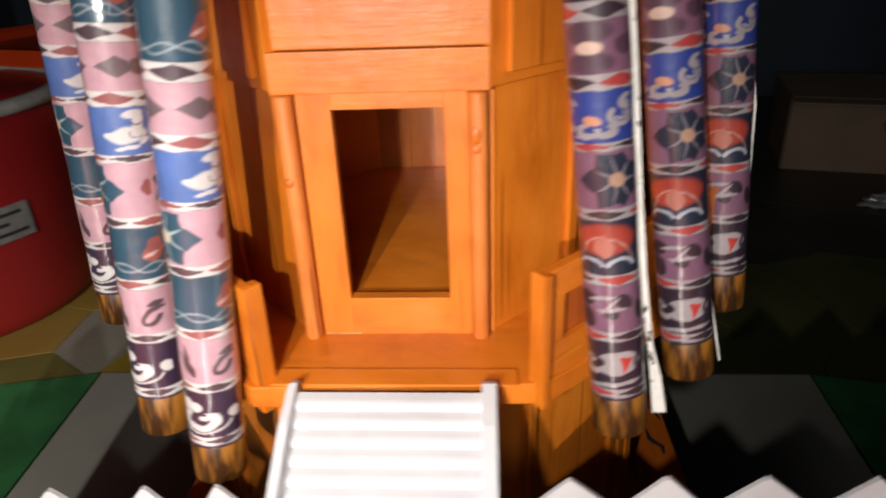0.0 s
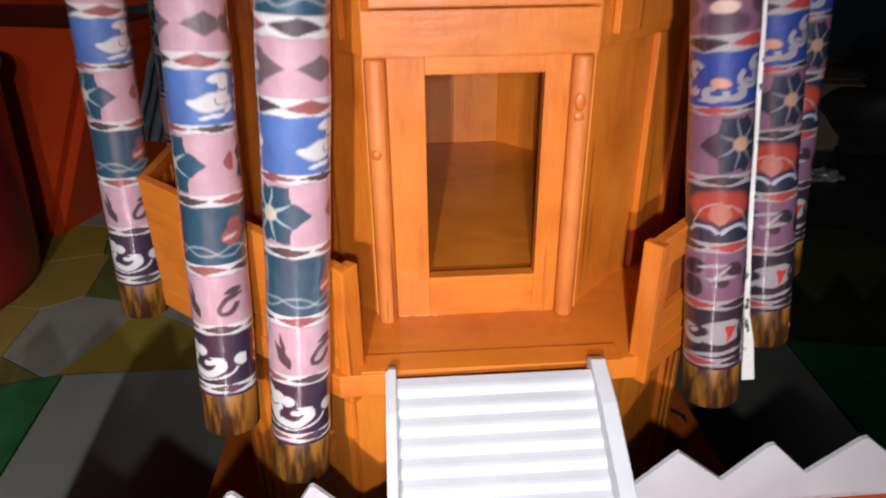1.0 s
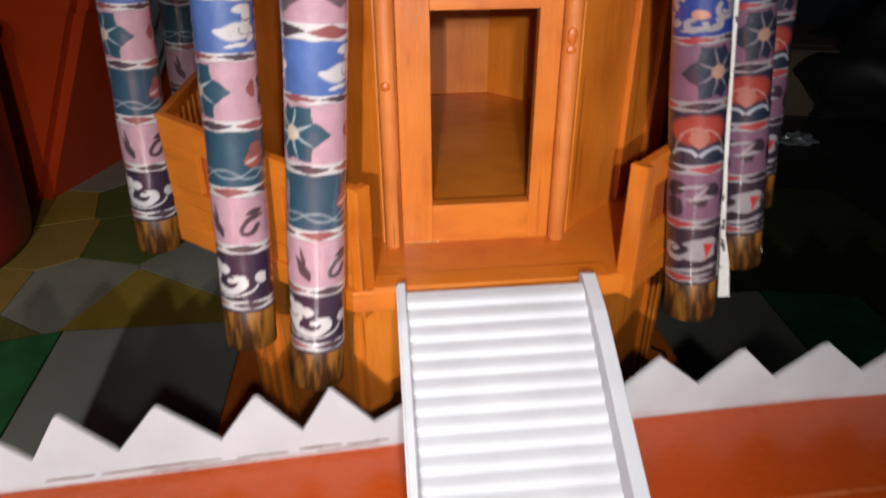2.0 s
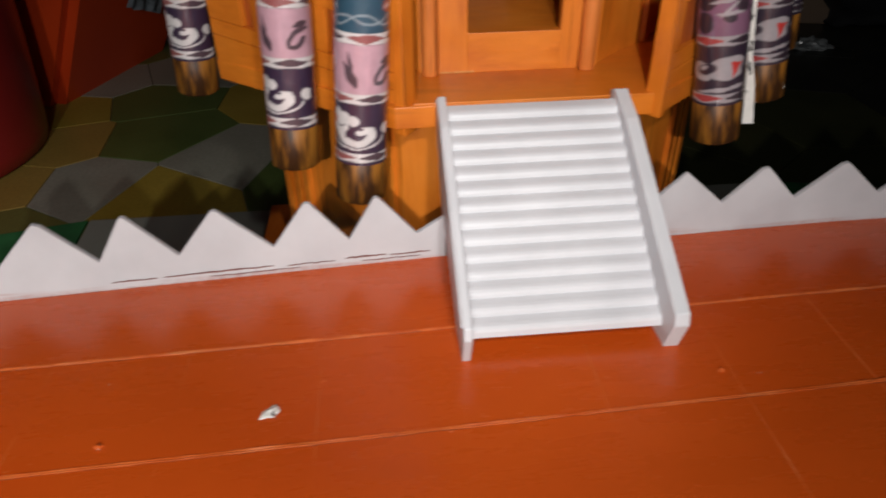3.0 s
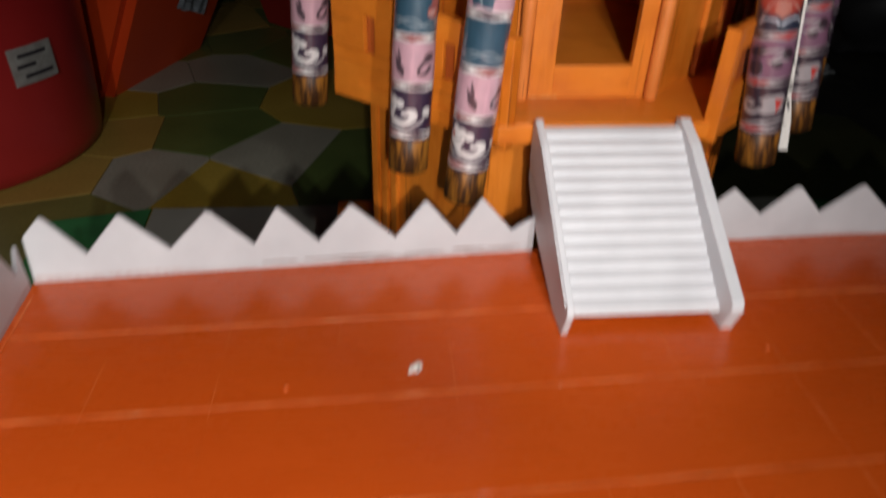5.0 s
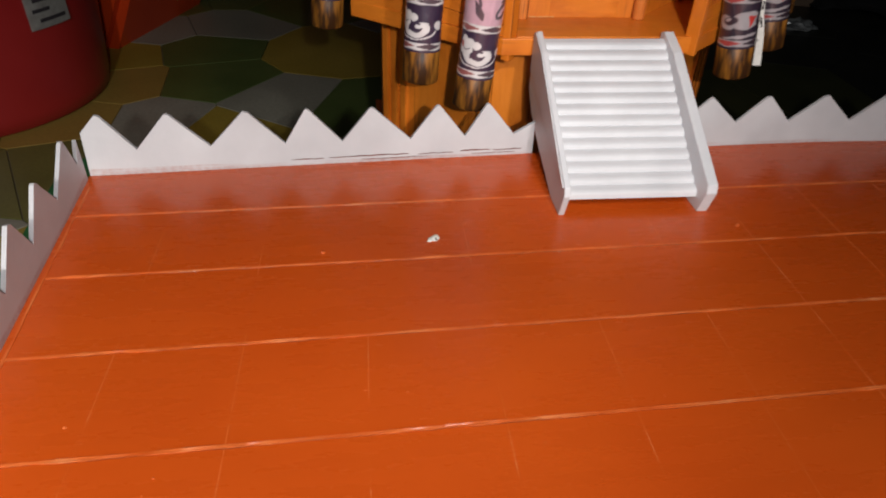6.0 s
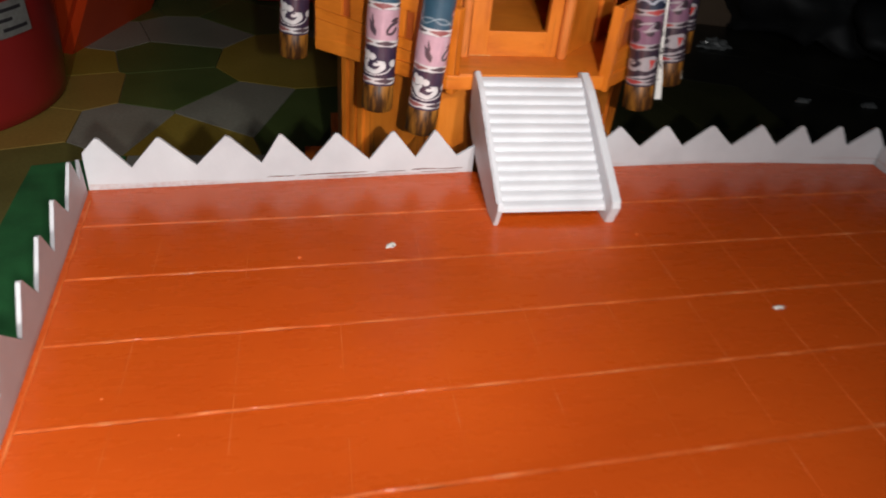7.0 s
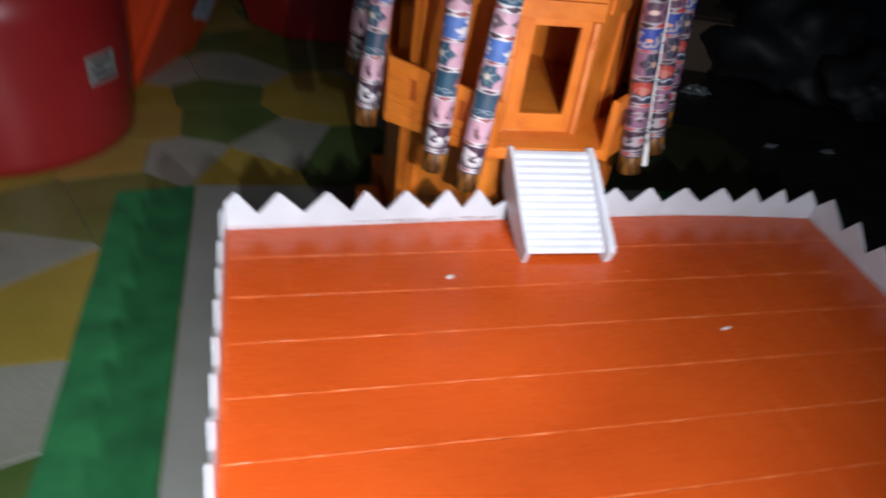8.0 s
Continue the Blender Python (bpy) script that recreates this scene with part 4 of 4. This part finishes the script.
WARM, COOL_DIMMED = column_meshes(True), column_meshes(False)
warm_label = "column wrapped in pink, blue and teal printed cloth under film, brown foot"
cool_label = "column wrapped in mauve and navy printed cloth, darkened for shade, brown foot"
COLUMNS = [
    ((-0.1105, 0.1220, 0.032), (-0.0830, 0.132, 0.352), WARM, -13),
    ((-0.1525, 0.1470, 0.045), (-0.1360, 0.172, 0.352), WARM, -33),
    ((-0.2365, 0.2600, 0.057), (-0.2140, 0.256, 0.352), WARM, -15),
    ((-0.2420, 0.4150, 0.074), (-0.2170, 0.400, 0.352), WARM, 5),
    ((0.1330, 0.1430, 0.050), (0.0990, 0.162, 0.352), COOL_DIMMED, -17),
    ((0.1830, 0.1830, 0.062), (0.1390, 0.196, 0.352), COOL_DIMMED, -20),
    ((0.2185, 0.2400, 0.078), (0.1925, 0.254, 0.352), COOL_DIMMED, -22),
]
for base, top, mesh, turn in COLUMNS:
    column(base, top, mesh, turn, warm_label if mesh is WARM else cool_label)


def ribbon(name, pts, widths, thick, label):
    """A hanging strip along points, facing the front."""
    bm = bmesh.new()
    rings = []
    for (x, y, z), w in zip(pts, widths):
        rings.append([bm.verts.new((x + sx * w / 2, y + sy * thick / 2, z)) for sx, sy in ((-1, -1), (1, -1), (1, 1), (-1, 1))])
    for a, c in zip(rings, rings[1:]):
        for i in range(4):
            bm.faces.new((a[i], a[(i + 1) % 4], c[(i + 1) % 4], c[i]))
    bm.faces.new(rings[0])
    bm.faces.new(rings[-1][::-1])
    return tagged(part(name, bm, SPECKED if name == "loose_ribbon" else WHITE_EDGE), label, "ribbon")


ribbon("loose_ribbon", [(0.1155, 0.158, 0.346), (0.1255, 0.152, 0.26), (0.132, 0.149, 0.20), (0.138, 0.147, 0.15), (0.1465, 0.146, 0.105), (0.1510, 0.145, 0.085), (0.1560, 0.145, 0.058)], [0.003, 0.0034, 0.004, 0.0050, 0.003, 0.0062, 0.0078], 0.0008, "loose white cloth strip with dark specks hanging beside a column")
ribbon("loose_thread", [(0.152, 0.194, 0.346), (0.162, 0.190, 0.275), (0.1755, 0.190, 0.205), (0.1885, 0.190, 0.128), (0.2045, 0.190, 0.064)], [0.0014, 0.0014, 0.0016, 0.0014, 0.0010], 0.0008, "thin white thread hanging beside a column")
ribbon("loose_thread", [(0.2075, 0.252, 0.346), (0.2135, 0.251, 0.272), (0.2240, 0.250, 0.217), (0.2290, 0.250, 0.155), (0.2350, 0.250, 0.075)], [0.0013, 0.0013, 0.0013, 0.0012, 0.0010], 0.0008, "thin white thread hanging beside a column")


# ---- things standing round on the floor ----
def lathe(profile, seg=64, bm=None):
    bm = bm or bmesh.new()
    rings = [[bm.verts.new((r * math.cos(a), r * math.sin(a), z)) for a in (2 * math.pi * i / seg for i in range(seg))] for r, z in profile]
    for a, c in zip(rings, rings[1:]):
        for i in range(seg):
            bm.faces.new((a[i], a[(i + 1) % seg], c[(i + 1) % seg], c[i]))
    bm.faces.new(rings[0][::-1])
    bm.faces.new(rings[-1])
    return bm


barrel = new("plastic_barrel")
barrel.location = (-0.960, 0.885, FLOOR)
tagged(barrel, "large dark red plastic barrel with pale rim and white label", "barrel")
part("body", lathe([(0.235, 0.0), (0.248, 0.006), (0.252, 0.03), (0.262, 0.16), (0.270, 0.30), (0.272, 0.365), (0.26, 0.372)]), RED_PLASTIC, barrel, smooth=True)
part("rim", lathe([(0.2735, 0.362), (0.280, 0.364), (0.283, 0.372), (0.281, 0.380), (0.268, 0.384), (0.256, 0.382), (0.256, 0.374)]), OLD_PAPER, barrel, "pale plastic rim", smooth=True)
part("lid", lathe([(0.2545, 0.3725), (0.2545, 0.379), (0.20, 0.384), (0.02, 0.385)]), RED_PLASTIC, barrel, smooth=True)

label_bm = bmesh.new()
rows = []
for i in range(9):
    a = math.radians(-35 + 17 * i / 8)
    rows.append([label_bm.verts.new((0.2705 * math.cos(a), 0.2705 * math.sin(a), z)) for z in (0.168, 0.226)])
for a, c in zip(rows, rows[1:]):
    label_bm.faces.new((a[0], c[0], c[1], a[1]))
bmesh.ops.solidify(label_bm, geom=list(label_bm.faces), thickness=0.0012)
sticker = part("label", label_bm, OLD_PAPER, barrel, "worn white paper label")
for dz, a0, a1 in ((0.213, -32, -21), (0.197, -33, -26), (0.181, -31, -20)):
    bm = bmesh.new()
    rows = []
    for i in range(6):
        a = math.radians(a0 + (a1 - a0) * i / 5)
        rows.append([bm.verts.new((0.2722 * math.cos(a), 0.2722 * math.sin(a), dz + z)) for z in (-0.003, 0.003)])
    for a, c in zip(rows, rows[1:]):
        bm.faces.new((a[0], c[0], c[1], a[1]))
    part("print_bar", bm, DARKINK, sticker)

# orange tub with a grey rag over its edge
crate = new("plastic_tub")
crate.matrix_basis = pose(-0.905, 1.36, FLOOR, 0, 0, 72)
tagged(crate, "bright orange plastic tub with flaring sides on the stone floor", "tub")
HIGH, FLARE = 0.41, 0.21


def tub(z0, z1, grow, thick):
    """A flaring wall between two heights, open above: an outer and an inner ring."""
    def ring(z, g):
        k = z / HIGH
        return [(-0.20 - g, -0.22 - FLARE * k - g, z), (0.20 + 0.06 * k + g, -0.22 - FLARE * k - g, z), (0.20 + 0.06 * k + g, 0.22 + 0.06 * k + g, z), (-0.20 - g, 0.22 + 0.06 * k + g, z)]
    bm = bmesh.new()
    loops = [[bm.verts.new(p) for p in ring(z, g)] for z, g in ((z0, grow), (z1, grow), (z1, grow - thick), (z0 + 0.01, grow - thick))]
    for p, q in zip(loops, loops[1:]):
        for i in range(4):
            bm.faces.new((p[i], p[(i + 1) % 4], q[(i + 1) % 4], q[i]))
    bm.faces.new(loops[0][::-1])
    bm.faces.new(loops[-1])
    bmesh.ops.bevel(bm, geom=[e for e in bm.edges if abs(e.verts[0].co.z - e.verts[1].co.z) > 0.02], offset=0.02, segments=4, affect="EDGES")
    return bm


part("body", tub(0.0, HIGH, 0.0, 0.008), ORANGE_PLASTIC, crate)
part("rim", tub(HIGH - 0.03, HIGH + 0.006, 0.012, 0.011), ORANGE_PLASTIC, crate)
bm = bmesh.new()
cols, rws = 16, 22
grid = [[bm.verts.new((0.0, 0.0, 0.0)) for _ in range(cols)] for _ in range(rws)]
for r in range(rws):
    for c in range(cols):
        u, v = c / (cols - 1), r / (rws - 1)
        x = -0.075 + 0.14 * u + 0.01 * noise.noise((u * 4, v * 3, 1))
        hang = v * (0.37 + 0.05 * u) - 0.12
        fold = 0.008 * noise.noise((u * 7, v * 5, 4)) + 0.006 * math.sin(u * 19)
        y = -0.262 - FLARE * (HIGH - hang) / HIGH - fold if hang > 0 else -0.262 - FLARE - hang
        z = HIGH + 0.014 + 0.004 * noise.noise((u * 5, v * 5, 7)) if hang <= 0 else HIGH + 0.014 - hang + 0.012 * noise.noise((u * 3, 2, 2))
        grid[r][c].co = (x, y, z)
for r in range(rws - 1):
    for c in range(cols - 1):
        bm.faces.new((grid[r][c], grid[r][c + 1], grid[r + 1][c + 1], grid[r + 1][c]))
bmesh.ops.solidify(bm, geom=list(bm.faces), thickness=0.003)
rag = part("rag", bm, GREY_CLOTH, smooth=True)
rag.matrix_basis = crate.matrix_basis.copy()
tagged(rag, "grey cloth rag hanging over the rim of an orange tub", "rag")

# red basin far behind
basin = new("plastic_basin")
basin.matrix_basis = pose(-0.265, 1.79, FLOOR, 0, 0, 22.5)
tagged(basin, "dark red plastic tub with eight flat flaring sides", "tub")
part("bowl", lathe([(0.22, 0.0), (0.245, 0.004), (0.25, 0.02), (0.285, 0.15), (0.31, 0.26), (0.30, 0.262), (0.27, 0.15), (0.23, 0.03), (0.02, 0.02)], 8), RED_PLASTIC, basin)
part("rim", lathe([(0.305, 0.252), (0.322, 0.252), (0.324, 0.262), (0.318, 0.27), (0.30, 0.27)], 8), RED_PLASTIC, basin)

# cardboard box, black rubbish bag and torn clear plastic in the dark
carton = new("cardboard_box")
carton.matrix_basis = pose(1.02, 1.62, FLOOR, 0, 0, -14)
tagged(carton, "plain brown cardboard box with open flaps", "box")
part("body", box(-0.17, 0.17, -0.13, 0.13, 0.0, 0.19, 0.002), CARD, carton)
for x0, x1, t in ((-0.17, 0.17, -1), (-0.17, 0.17, 1)):
    part("flap", prism([(x0, t * 0.131), (x1, t * 0.131), (x1, t * 0.19), (x0, t * 0.19)] if t > 0 else [(x0, -0.19), (x1, -0.19), (x1, -0.131), (x0, -0.131)], 0.186, 0.189), CARD, carton)


def crumple(name, where, size, seed, mat, label, category, rough=0.35, cuts=4):
    """A crumpled bag or sheet: a ball with a flattened foot and sharp folds."""
    bm = bmesh.new()
    bmesh.ops.create_icosphere(bm, subdivisions=cuts, radius=1.0)
    for v in bm.verts:
        p = v.co.copy()
        k = 1 + rough * (abs(noise.noise(p * 1.7 + Vector((seed, 0, 0)))) * 1.4 - 0.3) + rough * 0.35 * abs(noise.noise(p * 5 + Vector((0, seed, 0))))
        v.co = Vector((p.x * size[0], p.y * size[1], max(-0.35, p.z) * size[2])) * k
    low = min(v.co.z for v in bm.verts)
    for v in bm.verts:
        v.co.z -= low
    ob = part(name, bm, mat, smooth=mat is BLACK_PLASTIC)
    ob.location = where
    return tagged(ob, label, category)


crumple("rubbish_bag", (1.38, 1.45, FLOOR), (0.27, 0.22, 0.20), 3.0, BLACK_PLASTIC, "crumpled black plastic rubbish bag lying on the floor", "bag", 0.45, 4)
crumple("rubbish_bag", (1.62, 1.20, FLOOR), (0.25, 0.22, 0.14), 8.0, BLACK_PLASTIC, "flat black plastic rubbish bag lying on the floor", "bag", 0.45, 4)
for x, y, a, seed in ((0.95, 1.27, 0.045, 1.0), (0.99, 0.89, 0.018, 5.0), (1.16, 0.86, 0.020, 9.0), (1.47, 1.10, 0.02, 12.0)):
    crumple("plastic_scrap", (x, y, FLOOR), (a, a * 0.5, a * 0.35), seed, CLEAR, "torn scrap of glossy clear plastic on the floor", "scrap", 0.7, 3)

specks = [(-0.1557, -0.0312, 0.0050, 0.0030, 30), (0.1522, -0.1350, 0.0050, 0.0018, 10), (-0.2323, -0.0440, 0.0014, 0.0011, 0), (0.0729, -0.0270, 0.0014, 0.0010, 0)]
for x, y, a, c, t in specks:
    bm = bmesh.new()
    bmesh.ops.create_icosphere(bm, subdivisions=2, radius=1.0)
    for v in bm.verts:
        k = 1 + 1.1 * noise.noise(v.co * 1.6 + Vector((x * 90, y * 90, 0)))
        v.co = Vector((v.co.x * a * k, v.co.y * c * k, max(v.co.z, -0.3) * 0.0012 * k + 0.0004))
    ob = part("paper_scrap", bm, SPECKED if a > 0.003 else JOINT)
    ob.matrix_basis = pose(x, y, 0.0, 0, 0, t)
    tagged(ob, "tiny torn scrap of white paper on the tiled top", "scrap", "scraps")

# dried paint grit on the tiled top
bm = bmesh.new()
for i in range(60):
    x, y = random.uniform(-0.36, 0.38), random.uniform(-0.42, 0.06)
    r = random.choice((0.0005, 0.0006, 0.0008, 0.0011))
    turn = random.uniform(0, 3.1)
    ring = [bm.verts.new((x + r * random.uniform(0.6, 1.6) * math.cos(a + turn), y + r * random.uniform(0.5, 1.0) * math.sin(a + turn), -0.0002)) for a in (0, 1.25, 2.5, 3.8, 5.0)]
    tip = bm.verts.new((x, y, r * 0.7))
    for p, q in zip(ring, ring[1:] + ring[:1]):
        bm.faces.new((p, q, tip))
tagged(part("paint_grit", bm, JOINT), "dried orange paint grit scattered on the tiled top", "grit", kind="stuff")

# ---- pieces of the tiled top ----
grid_x = [0.008 + 0.0703 * i for i in range(-7, 8)]
grid_y = [0.0245 - 0.0713 * i for i in range(-2, 12)]
outline = [(edge_x(FRONT, -1) + 0.001, FRONT), (edge_x(FRONT, 1) - 0.001, FRONT), *((x, y - 0.001) for x, y in BACK)]
for x0, x1 in zip(grid_x, grid_x[1:]):
    for y1, y0 in zip(grid_y, grid_y[1:]):
        poly = [(x0, y0 + SHEAR * x0), (x1, y0 + SHEAR * x1), (x1, y1 + SHEAR * x1), (x0, y1 + SHEAR * x0)]
        for i, p in enumerate(outline):
            q = outline[(i + 1) % len(outline)]
            nx, ny = q[1] - p[1], p[0] - q[0]
            poly = clip(poly, nx, ny, nx * p[0] + ny * p[1]) if len(poly) > 2 else poly
        if len(poly) < 3:
            continue
        bm = slab(poly, -0.0016, 0.0, 0.00001, 0.00004)
        if bm:
            settle(part("tile", bm, RED), stage)

# raised worn paint seams along the rows of tiles
for k, y0 in enumerate(grid_y):
    if not FRONT + 0.02 < y0 < 0.06:
        continue
    bm = bmesh.new()
    xa, xb = edge_x(y0, -1) + 0.004, edge_x(y0, 1) - 0.004
    rows = []
    steps = 420
    lower, strip_rows = bmesh.new(), []
    for i in range(steps + 1):
        x = xa + (xb - xa) * i / steps
        w = 0.0014 + 0.0006 * noise.noise((x * 45, k * 7.0, 0)) + 0.0004 * noise.noise((x * 160, k * 7.0, 5))
        h = 0.00052 + 0.0004 * noise.noise((x * 30, k * 5.0, 3)) + 0.0003 * noise.noise((x * 140, k * 5.0, 8))
        y = y0 + SHEAR * x + 0.0003 * noise.noise((x * 18, k * 3.0, 9))
        dip = h * (0.5 + 0.5 * noise.noise((x * 60, k * 4.0, 15)))
        rows.append([bm.verts.new((x, y + dy, z)) for dy, z in ((-w, -0.0004), (-w * 0.75, h * 0.9), (-w * 0.15, dip), (w * 0.3, h), (w, -0.0004))])
        # uneven dark strip along the front side of the seam
        rim = max(0.0, 0.00035 + 0.0006 * noise.noise((x * 35, k * 9.0, 40)))
        strip_rows.append([lower.verts.new((x, y - w * 0.8 - dy, z)) for dy, z in ((0.0, 0.00009), (rim + 0.00002, 0.00009), (rim + 0.00004, -0.0002))])
    for a, c in zip(rows, rows[1:]):
        for i in range(4):
            bm.faces.new((a[i], a[i + 1], c[i + 1], c[i]))
    for a, c in zip(strip_rows, strip_rows[1:]):
        for i in range(2):
            lower.faces.new((a[i], a[i + 1], c[i + 1], c[i]))
    settle(part("paint_seam", bm, JOINT, label="worn raised paint seam"), stage)
    settle(part("seam_strip", lower, SEAM_STRIP, label="dark strip along a paint seam"), stage)

for k, x0 in enumerate(x for x in grid_x if -0.36 < x < 0.40):
    bm = bmesh.new()
    rows = []
    for i in range(121):
        y = 0.02 - 0.60 * i / 120
        w = (0.00045 if x0 < 0.1 else 0.00085) + 0.0003 * noise.noise((y * 30, k * 7.0, 20))
        h = 0.00010 + 0.00022 * noise.noise((y * 18, k * 5.0, 23)) + (-0.00010 if x0 < 0.05 else 0.00007 if x0 > 0.1 else 0.0)
        rows.append([bm.verts.new((x0 + dx + 0.0003 * noise.noise((y * 15, k, 30)), y + SHEAR * x0, z)) for dx, z in ((-w, -0.0004), (-w * 0.4, h), (w * 0.4, h), (w, -0.0004))])
    for a, c in zip(rows, rows[1:]):
        for i in range(3):
            bm.faces.new((a[i], a[i + 1], c[i + 1], c[i]))
    settle(part("paint_seam", bm, JOINT, label="faint worn paint seam"), stage)

# ---- pieces of the stone floor ----
seeds = [(-0.575, 1.123, "green"), (-0.528, 0.935, "green"), (-0.285, 1.11, "yellow"), (-0.02, 1.17, "yellow"), (-0.16, 1.69, "green"), (-0.54, 1.29, "grey"), (-0.39, 1.46, "green"), (-0.69, 0.92, "ochre"), (-0.585, 0.755, "grey"), (-0.452, 0.706, "yellow"), (-0.375, 0.82, "grey"), (-0.225, 0.77, "green"), (-0.735, 0.75, "ochre"), (-0.83, 0.53, "olive"), (-0.69, 0.60, "olive"), (-0.86, 0.40, "grey"), (-0.72, 0.24, "yellow"), (-0.70, 0.02, "grey"), (-0.65, -0.10, "green")]
given = len(seeds)
kinds = ["green", "olive", "yellow", "grey", "green", "ochre", "olive"]
tries = 0
while len(seeds) < 170 and tries < 6000:
    tries += 1
    x, y = random.uniform(RX0 + 0.05, 1.9), random.uniform(-0.7, RY1 - 0.05)
    if min(math.hypot(x - s[0], y - s[1]) for s in seeds) > 0.155 and math.hypot(x + 0.285, y - 1.11) > 0.31:
        tone = random.choice(kinds)
        # right of the stage the floor takes the darkened, shade-coloured stones
        seeds.append((x, y, tone if x < 0.27 else "shaded_olive" if y < 0.95 and x < 0.75 else "shaded_brown"))
for i, (x, y, kind) in enumerate(seeds):
    poly = [(max(RX0, x - 0.3), max(RY0, y - 0.3)), (min(RX1, x + 0.3), max(RY0, y - 0.3)), (min(RX1, x + 0.3), min(RY1, y + 0.3)), (max(RX0, x - 0.3), min(RY1, y + 0.3))]
    for j, (a, c, _) in enumerate(seeds):
        if j != i and math.hypot(a - x, c - y) < 0.6 and len(poly) > 2:
            poly = clip(poly, a - x, c - y, (a * a + c * c - x * x - y * y) / 2)
    if len(poly) > 2:
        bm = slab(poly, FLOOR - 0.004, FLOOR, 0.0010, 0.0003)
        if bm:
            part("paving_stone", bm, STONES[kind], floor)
